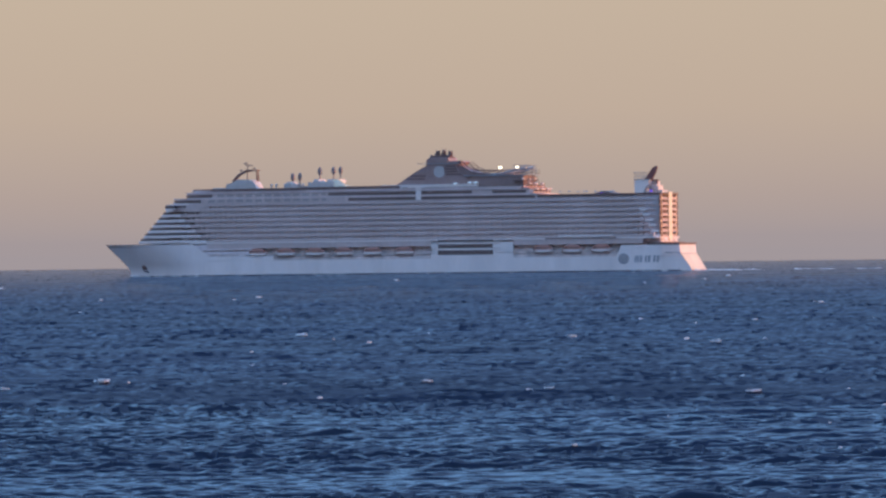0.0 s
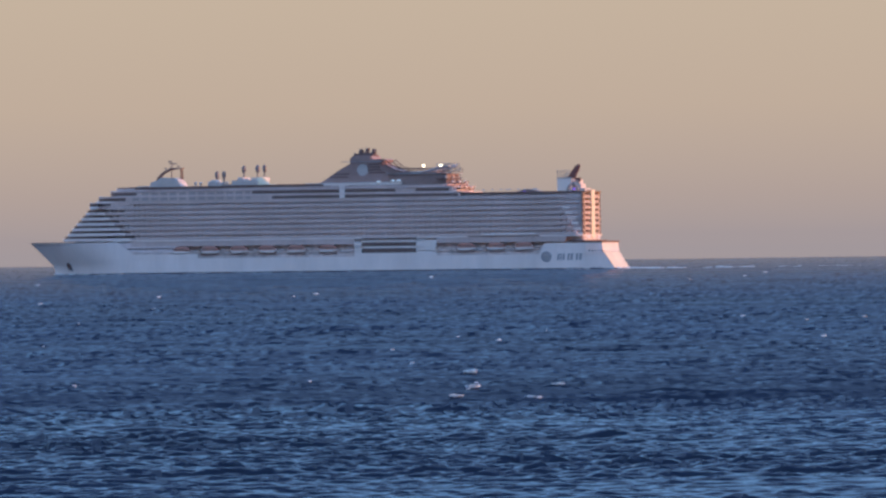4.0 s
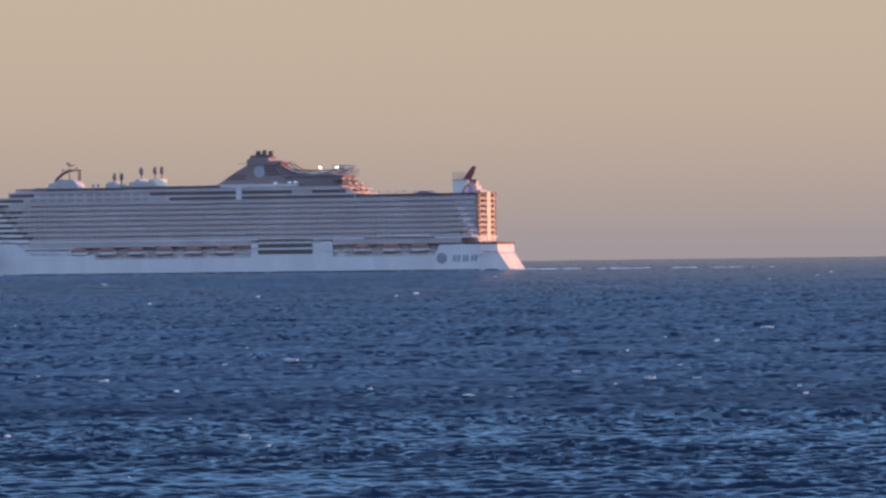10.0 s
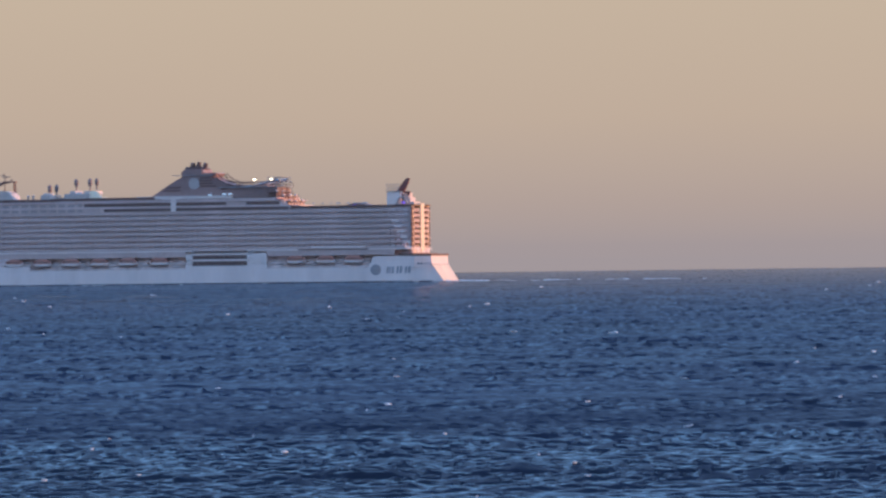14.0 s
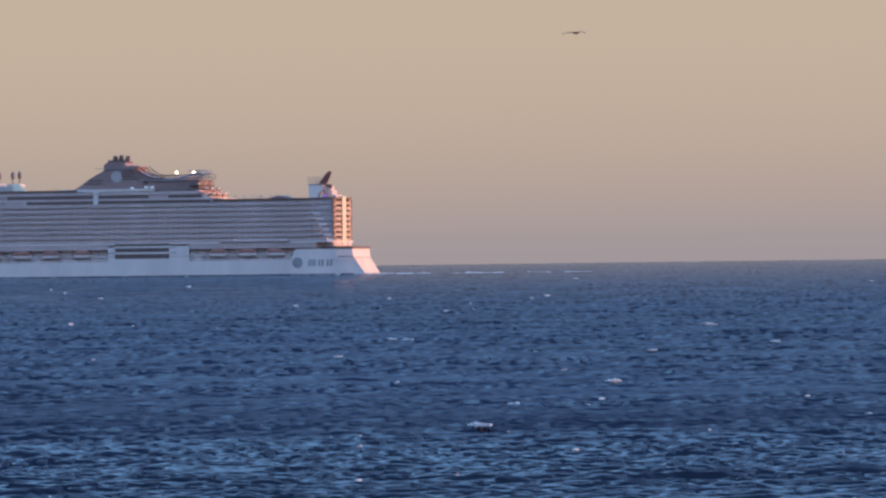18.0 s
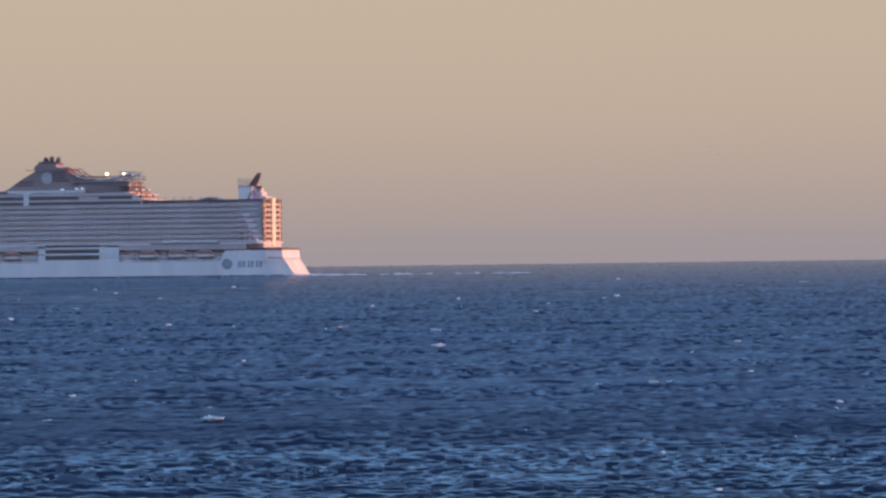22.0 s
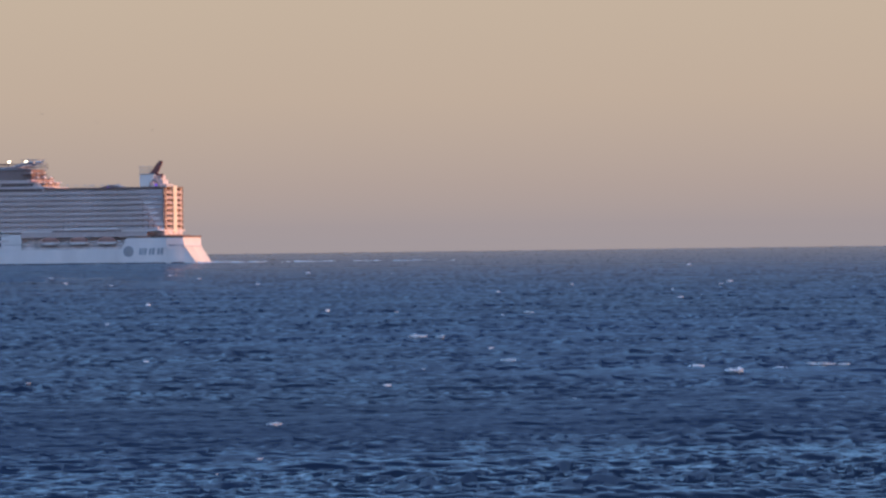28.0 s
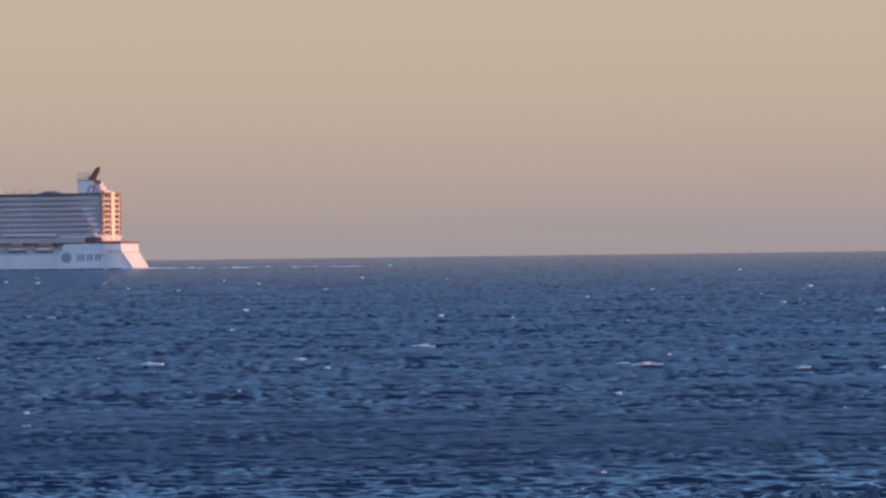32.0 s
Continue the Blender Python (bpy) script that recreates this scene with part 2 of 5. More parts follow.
def wave_tile(size, length, wind, seed, lam_lo, lam_hi, spread, fall=-1.7):
    """A periodic patch of wind waves from a random spectrum, with unit height spread."""
    rng = np.random.default_rng(seed)
    k = np.fft.fftfreq(size, length / size) * math.tau
    kx, ky = np.meshgrid(k, k, indexing="ij")
    kk = np.hypot(kx, ky)
    kk[0, 0] = 1
    lam = math.tau / kk
    turn = np.abs((kx * math.cos(wind) + ky * math.sin(wind)) / kk)
    amp = kk ** fall * turn ** spread * np.exp(-(lam / lam_hi) ** 2) * (lam > lam_lo)
    amp[0, 0] = 0
    h = np.fft.ifft2(amp * np.exp(1j * rng.uniform(0, math.tau, kk.shape))).real
    h /= h.std()
    return h + 0.11 * (h * h - 1)


def sample(tile, length, x, y):
    n = tile.shape[0]
    u, v = x / length * n, y / length * n
    i, j = np.floor(u).astype(int), np.floor(v).astype(int)
    fu, fv = u - i, v - j
    g = lambda a, b: tile[a % n, b % n]
    return (g(i, j) * (1 - fu) + g(i + 1, j) * fu) * (1 - fv) + (g(i, j + 1) * (1 - fu) + g(i + 1, j + 1) * fu) * fv


TILE_A = wave_tile(1024, 128.0, radians(-72), 3, 0.9, 3.4, 2.5, -1.6)
TILE_B = wave_tile(1024, 71.0, radians(-80), 5, 0.4, 1.5, 2.0, -1.4)
TILE_C = wave_tile(256, 190.0, radians(-80), 9, 8.0, 24.0, 10.0)
TILE_G = wave_tile(128, 640.0, radians(-85), 17, 40.0, 160.0, 1.0, -1.0)

HIGH_A, HIGH_B, HIGH_C = 0.050, 0.010, 0.11        # metres of height spread of the wind waves, the ripples and the swell


CRESTS = []                      # the higher waves: east, north, half width and height, on the water as it lies at the start


def turned(x, y):
    return x * 0.96 + y * 0.28, y * 0.96 - x * 0.28


def gusts(x, y):
    """How rough the water is: a wind-roughened strip inshore with an uneven edge, then patches that come and go."""
    d = y + 15 * np.sin(x / 31.0) + 8 * np.sin(x / 11.0 + 1.0)
    near = np.interp(d, (360, 400), (1.0, 0.0))
    return near, 1.0 + 0.30 * np.clip(sample(TILE_G, 640.0, x, y), -2.2, 2.2)


def sea_height(x, y):
    """Wind waves whose fronts are steeper than their backs, ripples on them and a low swell under them."""
    near, patch = gusts(x, y)
    c = HIGH_C * sample(TILE_C, 190.0, x, y)
    size_a = HIGH_A * patch * (1.0 + 0.48 * near)
    a = size_a * sample(TILE_A, 128.0, x, y)
    a = size_a * sample(TILE_A, 128.0, x, y + 1.45 * a)
    u, v = turned(x, y + 0.8 * a)
    return c + a + HIGH_B * patch * sample(TILE_B, 71.0, u, v)


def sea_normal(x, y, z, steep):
    """Unit normals of the waves, bent shoreward so the shading darkens or brightens by distance. Far off many waves lie
    in one glance, and only their fronts show.
    """
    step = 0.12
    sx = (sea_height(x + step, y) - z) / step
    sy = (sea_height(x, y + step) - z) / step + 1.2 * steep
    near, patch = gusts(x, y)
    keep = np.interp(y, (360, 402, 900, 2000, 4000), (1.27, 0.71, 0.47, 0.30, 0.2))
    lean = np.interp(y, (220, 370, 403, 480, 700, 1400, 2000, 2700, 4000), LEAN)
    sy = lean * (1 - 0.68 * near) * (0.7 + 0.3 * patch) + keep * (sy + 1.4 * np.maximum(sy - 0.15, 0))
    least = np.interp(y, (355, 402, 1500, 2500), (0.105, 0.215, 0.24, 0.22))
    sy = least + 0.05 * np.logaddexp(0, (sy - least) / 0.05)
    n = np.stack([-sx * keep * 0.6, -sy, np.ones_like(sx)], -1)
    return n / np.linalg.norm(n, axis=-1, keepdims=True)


# shading put into the normals: a larger bend darkens the water there
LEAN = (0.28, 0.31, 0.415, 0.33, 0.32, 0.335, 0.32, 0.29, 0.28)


def build_sea():
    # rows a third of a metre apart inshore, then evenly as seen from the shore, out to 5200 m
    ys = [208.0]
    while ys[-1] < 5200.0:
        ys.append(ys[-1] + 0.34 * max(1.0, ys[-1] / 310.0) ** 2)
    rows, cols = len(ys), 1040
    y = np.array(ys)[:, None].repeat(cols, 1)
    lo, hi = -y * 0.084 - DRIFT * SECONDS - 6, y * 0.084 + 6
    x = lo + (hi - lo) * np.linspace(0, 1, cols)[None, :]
    z = sea_height(x, y)
    lift, steep = np.zeros_like(z), np.zeros_like(z)
    for cx, cy, wide, high in CRESTS:
        i, j = np.searchsorted(ys, (cy - 2.0, cy + 5.0))
        g = high * np.exp(-((x[i:j] - cx) / wide) ** 2)
        v = y[i:j] - cy
        deep = np.where(v < 0, 0.42, 1.7)
        g = g * np.exp(-(v / deep) ** 2)
        lift[i:j] = np.maximum(lift[i:j], g)
        steep[i:j] -= 2 * v / deep ** 2 * g
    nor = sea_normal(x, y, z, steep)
    z = z + lift
    co = np.stack([x, y, z], -1).reshape(-1, 3)
    idx = np.arange(rows * cols).reshape(rows, cols)
    quads = np.stack([idx[:-1, :-1], idx[:-1, 1:], idx[1:, 1:], idx[1:, :-1]], -1).reshape(-1, 4)
    # the calm rest of the sea, all round
    far = 5600.0
    base = len(co)
    co = np.concatenate([co, [(-far, -far, -1.2), (far, -far, -1.2), (far, far, -1.2), (-far, far, -1.2)]])
    quads = np.concatenate([quads, [[base, base + 1, base + 2, base + 3]]])
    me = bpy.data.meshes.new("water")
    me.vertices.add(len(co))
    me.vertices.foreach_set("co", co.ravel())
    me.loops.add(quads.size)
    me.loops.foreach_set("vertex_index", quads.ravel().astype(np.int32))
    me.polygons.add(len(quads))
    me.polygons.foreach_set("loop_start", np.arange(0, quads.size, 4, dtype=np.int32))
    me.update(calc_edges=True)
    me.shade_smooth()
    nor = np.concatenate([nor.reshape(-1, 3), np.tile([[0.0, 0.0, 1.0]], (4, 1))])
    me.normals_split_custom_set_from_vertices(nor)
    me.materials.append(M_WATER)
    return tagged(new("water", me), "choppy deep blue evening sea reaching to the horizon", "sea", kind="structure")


# ---------------------------------------------------------------- the cruise ship
# Its own space: x towards the stern, y to starboard, z up from the waterline, origin amidships.
BEAM = 20.5


def stem(z):
    """The x of the stem at height z."""
    if z <= 1.0:
        return -148.0
    if z <= 4.3:
        return -148.0 - (z - 1.0) * 0.3
    return -149.0 - (z - 4.3) * 1.05


def tail(z):
    """The x of the transom at height z: a raked ducktail below a near upright counter."""
    return 162.6 - 0.67 * max(z, 0) if z <= 9.0 else 156.5 - (z - 9.0) * 0.1


def half(x, z):
    """Half the hull's breadth."""
    length = 52.0
    u = min(max((x - stem(z)) / length, 0.0), 1.0)
    b = BEAM * (1 - (1 - u) ** (2.0 + 0.03 * z))
    if x > 120:
        b *= 1 - 0.09 * ((x - 120) / 41.0) ** 2
    if x > 148:
        b *= 1 - 0.14 * min((x - 148) / 8.0, 1.5)
    return b


def hull_shell(bm, heights, start, end, count=70, close_end=True):
    """Both sides of the hull between two edges given as functions of height."""
    for side in (-1, 1):
        grid = []
        for z in heights:
            a, b = start(z), end(z)
            row = []
            for i in range(count + 1):
                s = i / count
                x = a + (b - a) * (s ** 1.5 if a < -140 else s)
                row.append(bm.verts.new((x, side * half(x, z), z)))
            grid.append(row)
        for r0, r1 in zip(grid, grid[1:]):
            for i in range(count):
                bm.faces.new((r0[i], r0[i + 1], r1[i + 1], r1[i]))
        if side == -1:
            port = [r[-1] for r in grid]
        else:
            star = [r[-1] for r in grid]
    if close_end:
        for i in range(len(port) - 1):
            bm.faces.new((port[i], star[i], star[i + 1], port[i + 1]))
    bmesh.ops.remove_doubles(bm, verts=bm.verts, dist=0.002)


def side_y(x, breadth=BEAM):
    """The side of the upper works: straight, then drawn in towards the stern."""
    return breadth - 3.2 * max(0.0, (x - 130.0) / 17.0) ** 1.5


def plan(front, back, breadth, nose=24.0, round_back=3.0, tip=0.45, drawn=False):
    """A deck's outline from above: a rounded front and softly rounded stern corners."""
    pts = []
    for i in range(13):
        a = math.pi / 2 * i / 12
        pts.append((front + nose * (1 - math.sin(a)), -breadth * (tip + (1 - tip) * math.cos(a))))
    pts = pts[::-1]                       # from the tip backwards along the port side
    if drawn:
        pts += [(x, -side_y(x, breadth)) for x in (130, 133, 136, 139, 142)]
    for i in range(5):
        a = math.pi / 2 * i / 4
        x = back - round_back * (1 - math.sin(a))
        pts.append((x, -(side_y(x, breadth) if drawn else breadth) + round_back * (1 - math.cos(a))))
    return pts + [(x, -y) for x, y in reversed(pts)]


def plan_half(front, x, breadth, nose=24.0, tip=0.45):
    if x >= front + nose:
        return breadth
    s = max(min(1 - (x - front) / nose, 1.0), 0.0)
    return breadth * (tip + (1 - tip) * math.sqrt(1 - s * s))


def wall_line(bm, points, z0, z1, thick, side=1):
    """One thin upright wall along points (x, y) on the port side, or mirrored to starboard."""
    rings = []
    for i, (x, y) in enumerate(points):
        xa, ya = points[max(i - 1, 0)]
        xb, yb = points[min(i + 1, len(points) - 1)]
        d = Vector((xb - xa, yb - ya, 0)).normalized()
        n = (-d.y * thick, d.x * thick)
        rings.append([bm.verts.new(p) for p in ((x, side * y, z0), (x, side * y, z1), (x + n[0], side * (y + n[1]), z1), (x + n[0], side * (y + n[1]), z0))])
    for a, b in zip(rings, rings[1:]):
        for i in range(4):
            bm.faces.new((a[i], a[(i + 1) % 4], b[(i + 1) % 4], b[i]))
    bm.faces.new(rings[0])
    bm.faces.new(rings[-1][::-1])


def walls(name, points, z0, z1, thick, material, parent, label=""):
    """The same wall on both sides of the ship, each a part."""
    for side in (1, -1):
        bm = bmesh.new()
        wall_line(bm, points, z0, z1, thick, side)
        part(name, bm, material, parent, label)


def deck_front(z):
    return -139.5 + (z - 18.0) * 0.93 if z < 37.5 else -119.0 + (z - 38.0) * 1.45


ship = tagged(new("cruise_ship"), "large white multi-deck cruise ship under way, stern lit by low sun", "ship")
FLOOR, PITCH = 17.6, 2.74          # the lowest balcony deck and the deck height


def build_hull():
    bm = bmesh.new()
    hull_shell(bm, (-3, -1, 0.2, 1.6, 3.2, 4.8, 6.2, 7.6), stem, tail)
    hull = part("hull", bm, M_HULL, ship, "white painted steel hull", smooth=True)
    bm = bmesh.new()
    hull_shell(bm, (7.6, 9.2, 11, 13, 15, 16.8), stem, lambda z: -97.5 - max(z - 11.0, 0.0) * 1.5, 40, False)
    part("bow", bm, M_HULL, ship, "flared white bow with raked stem", smooth=True)
    bm = bmesh.new()
    hull_shell(bm, (7.6, 9.0, 10.5, 12, 13.4), lambda z: 123.5 + (z - 7.6) * 0.5, tail, 30)
    part("stern_quarter", bm, M_HULL, ship, "white stern quarter with sunlit transom", smooth=False)
    # boot topping
    bm = bmesh.new()
    for side in (-1, 1):
        for i in range(60):
            xa, xb = -147.6 + 308.4 * i / 60, -147.6 + 308.4 * (i + 1) / 60
            q = [(xa, side * (half(xa, 0.3) + 0.03)), (xb, side * (half(xb, 0.3) + 0.03)), (xb, side * (half(xb, 0.3) - 0.2)), (xa, side * (half(xa, 0.3) - 0.2))]
            prism(bm, q, -1.0, 0.55)
    part("boot_top", bm, M_BOOT, ship, "dark blue band at the waterline")
    boxes("transom_boot", [(162.3, 162.75, -14.2, 14.2, -1.0, 0.5)], M_FIN, ship, "dark red band at the foot of the transom")
    # foredeck, bulwark cap, mooring deck and stern deck
    bm = bmesh.new()
    out = [(x, -half(x, 16.2) + 0.2) for x in np.linspace(-161.2, -104, 30)]
    prism(bm, out + [(x, -y) for x, y in out[::-1]], 15.6, 16.0)
    part("foredeck", bm, M_TEAK, ship, "open foredeck behind the bulwark")
    bm = bmesh.new()
    for side in (-1, 1):
        pts = [(x, side * half(x, 16.8), 16.85) for x in np.linspace(-162.0, -106, 30)]
        pipe(bm, pts, 0.14, 5)
    part("bulwark_rail", bm, M_DARK, ship, "dark cap rail along the bow")
    bm = bmesh.new()
    out = [(x, -half(x, 13.4)) for x in np.linspace(123, 156.1, 12)]
    prism(bm, out + [(x, -y) for x, y in out[::-1]], 13.35, 13.6)
    part("stern_deck", bm, M_TEAK, ship, "open stern deck")
    walls("quarter_rail", [(x, -half(x, 13.4) - 0.1) for x in np.linspace(140, 156.4, 8)], 13.6, 14.3, 0.3, M_DARK, ship, "dark rail along the stern deck")
    boxes("stern_rail", [(156.0, 156.5, -17.8, 17.8, 13.6, 14.3)], M_DARK, ship, "dark rail across the stern")
    # plate added over the white hull, its colour warmed for sunlight
    bm = bmesh.new()
    ring = [[bm.verts.new((tail(z) + d, w, z)) for w, z in ((-14.6, 0.55), (14.6, 0.55), (16.0, 8.7), (-16.0, 8.7))] for d in (0.0, 0.08)]
    bm.faces.new(ring[0])
    bm.faces.new(ring[1][::-1])
    for i in range(4):
        bm.faces.new((ring[0][i], ring[1][i], ring[1][(i + 1) % 4], ring[0][(i + 1) % 4]))
    part("transom_plate", bm, M_TRANSOM, ship, "added raked transom plate, cream for the low sun")
    # rubbing strake and knuckle across the transom
    boxes("transom_ledge", [(156.3, 156.9, -17.6, 17.6, 8.75, 9.05)], M_STEEL, ship)
    # anchor pocket and anchor on each bow
    for side in (-1, 1):
        y = side * half(-136.5, 5.0)
        bm = bmesh.new()
        egg(bm, (-136.6, y, 5.2), 1.9, 0.6, 1.7)
        pocket = part("anchor_pocket", bm, M_DARK, ship, "dark recessed anchor pocket")
        bm = bmesh.new()
        ya = side * (half(-136, 3.5) + 0.35)
        tube(bm, (-137.2, y + side * 0.4, 6.4), (-135.4, ya, 2.6), 0.28)
        tube(bm, (-137.3, ya, 2.9), (-133.7, ya, 2.0), 0.38, 0.2)
        tube(bm, (-133.9, ya, 2.0), (-133.2, ya, 3.8), 0.3, 0.1)
        tube(bm, (-137.2, ya, 2.9), (-137.9, ya, 4.6), 0.3, 0.1)
        part("anchor", bm, M_BOOT, pocket, "dark steel anchor")
    # emblem and name blocks on the quarter
    for side in (-1, 1):
        y = half(127.7, 6.2)
        bm = bmesh.new()
        a = side * y + side * 0.02
        bmesh.ops.create_cone(bm, cap_ends=True, segments=28, radius1=2.8, radius2=2.8, depth=0.12, matrix=Matrix.Translation((127.6, a, 6.4)) @ Matrix.Rotation(math.pi / 2, 4, "X"))
        emblem = part("hull_emblem", bm, M_SEAL, ship, "round blue-grey emblem on the hull")
        bm = bmesh.new()
        for i in range(8):
            t = math.tau * i / 8
            tube(bm, (127.6 + 0.5 * math.cos(t), a + side * 0.08, 6.4 + 0.5 * math.sin(t)), (127.6 + 2.4 * math.cos(t), a + side * 0.08, 6.4 + 2.4 * math.sin(t)), 0.30, 0.08, 4)
        part("star", bm, M_PALE, emblem)
        for x0, wide in ((133.3, 1.0), (134.7, 0.8), (136.0, 1.1), (138.6, 1.0), (140.2, 1.2), (143.0, 1.1), (144.7, 1.3)):
            bm = bmesh.new()
            yy = side * half(x0 + wide / 2, 6)
            prism(bm, [(x0, 4.6), (x0 + wide, 4.6), (x0 + wide + 0.4, 8.0), (x0 + 0.4, 8.0)], yy - 0.1, yy + 0.1, "y")
            part("emblem_bar", bm, M_FADED, ship, "blue-grey bar of the hull marking")
    # mooring ports on the quarter
    for side in (-1, 1):
        for k in range(5):
            x = 149.6 + k * 1.5
            y = side * half(x, 9.4)
            boxes("mooring_port", [(x, x + 0.9, y - 0.12, y + 0.12, 9.2, 9.7)], M_BOOT if k < 2 else M_SEAL, ship)
    return hull


BOATS = (-70.5, -54.8, -39.0, -23.2, -7.4, 10.0, 84.6, 100.4, 115.6)      # the middles of the boats


def build_promenade():
    """The open decks between the hull and the balconies: side ports, boats and glazed lounges."""
    core = plan(-112.0, 147.0, 16.3, 22, 2)
    bm = bmesh.new()
    prism(bm, core, 7.0, FLOOR)
    part("promenade_wall", bm, M_PORT, ship, "shaded inner wall of the promenade")
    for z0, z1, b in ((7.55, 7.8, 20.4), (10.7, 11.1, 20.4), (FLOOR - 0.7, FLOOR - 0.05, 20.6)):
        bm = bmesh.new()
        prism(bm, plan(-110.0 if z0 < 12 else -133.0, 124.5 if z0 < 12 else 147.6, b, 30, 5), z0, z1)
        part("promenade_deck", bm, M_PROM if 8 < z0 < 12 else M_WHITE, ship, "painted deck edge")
    # side ports: a white side with long openings, panels and backing toned for shade
    for side in (-1, 1):
        y0, y1 = side * 20.45, side * 20.15
        lo, hi = min(y0, y1), max(y0, y1)
        edges = [-98.0]
        for c in BOATS:
            edges += [c - 6.0, c + 6.0]
        edges.append(124.5)
        for x0, x1 in zip(edges[::2], edges[1::2]):
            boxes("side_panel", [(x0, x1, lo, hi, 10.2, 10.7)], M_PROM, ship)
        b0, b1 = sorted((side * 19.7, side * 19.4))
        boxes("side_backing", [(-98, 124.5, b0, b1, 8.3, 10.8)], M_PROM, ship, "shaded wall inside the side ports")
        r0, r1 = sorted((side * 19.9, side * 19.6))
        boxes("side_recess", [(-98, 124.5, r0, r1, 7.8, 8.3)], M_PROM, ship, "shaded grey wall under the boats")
        for a, b, top in ((-98.0, -61.5, 10.15), (24.5, 69.0, 9.9)):
            boxes("side_sill", [(a, b, lo - 0.03, hi + 0.03, 7.8, top)], M_HULL, ship)
        # forward house side below the balconies
        for name, x0, z0, z1 in (("forward_side", -133, 13.3, 16.3), ("forward_sill", -100, 11.1, 12.7)):
            bm = bmesh.new()
            wall_line(bm, [(x, -min(plan_half(-133, x, 20.4, 30), half(x, z1))) for x in np.linspace(x0, -72, 12)], z0, z1, 0.3, -side)
            part(name, bm, M_CABIN, ship, "off-white forward house side")
        # two-deck glazed lounge amidships, then a blank white panel
        s0, s1 = sorted((side * 20.5, side * 19.0))
        for z0, z1 in ((9.5, 11.9), (12.9, 15.0), (16.2, 17.3)):
            lounge = boxes("lounge_window", [(28.4, 58.0, s0 - 0.25 * (z0 > 16), s1 + 0.25 * (z0 > 16), z0, z1)], M_GLASS, ship, "long dark lounge window band")
            for i in range(1, 12):
                x = 28.4 + 29.6 * i / 12
                e0, e1 = sorted((side * (20.56 + 0.25 * (z0 > 16)), side * 20.4))
                boxes("mullion", [(x - 0.07, x + 0.07, e0, e1, z0, z1)], M_DARK, lounge)
        e0, e1 = sorted((side * 20.45, side * 19.2))
        boxes("lounge_panel", [(24.5, 62, e0, e1, 8.4, 9.5), (24.5, 62, e0, e1, 11.9, 12.9), (24.5, 62, e0, e1, 15.0, 16.2), (24.5, 28.4, e0, e1, 9.5, 16.2), (58.0, 68.8, e0, e1, 8.4, 15.9)], M_WHITE, ship, "white panels round the lounge windows")
        # shell doors and windows on the inner wall
        bm = bmesh.new()
        for i in range(60):
            x = -95 + i * 3.6
            if 24 < x < 69 or x > 138:
                continue
            e0, e1 = sorted((side * 16.36, side * 16.2))
            box(bm, x, x + 2.4, e0, e1, 12.0, 14.2)
            box(bm, x, x + 2.4, e0, e1, 14.9, 16.4)
        tagged(part("promenade_glazing", bm, M_PORT, ship, "dark windows along the promenade"), kind="stuff")
        f0, f1 = sorted((side * 20.42, side * 20.15))
        for x0, x1 in ((-98.0, 24.5), (69.0, 138.0)):
            boxes("boat_deck_fascia", [(x0, x1, f0, f1, 14.15, 16.9)], M_RAIL, ship, "solid parapet under the lowest balconies")
        # rail along the boat deck
        bm = bmesh.new()
        for x0, x1 in ((-72, 24), (69, 140)):
            for z in (11.5, 11.85, 12.2):
                tube(bm, (x0, side * 20.3, z), (x1, side * 20.3, z), 0.06, sides=4)
            for i in range(int((x1 - x0) / 3)):
                tube(bm, (x0 + i * 3, side * 20.3, 11.1), (x0 + i * 3, side * 20.3, 12.2), 0.07, sides=4)
        part("boat_deck_rail", bm, M_WHITE, ship)


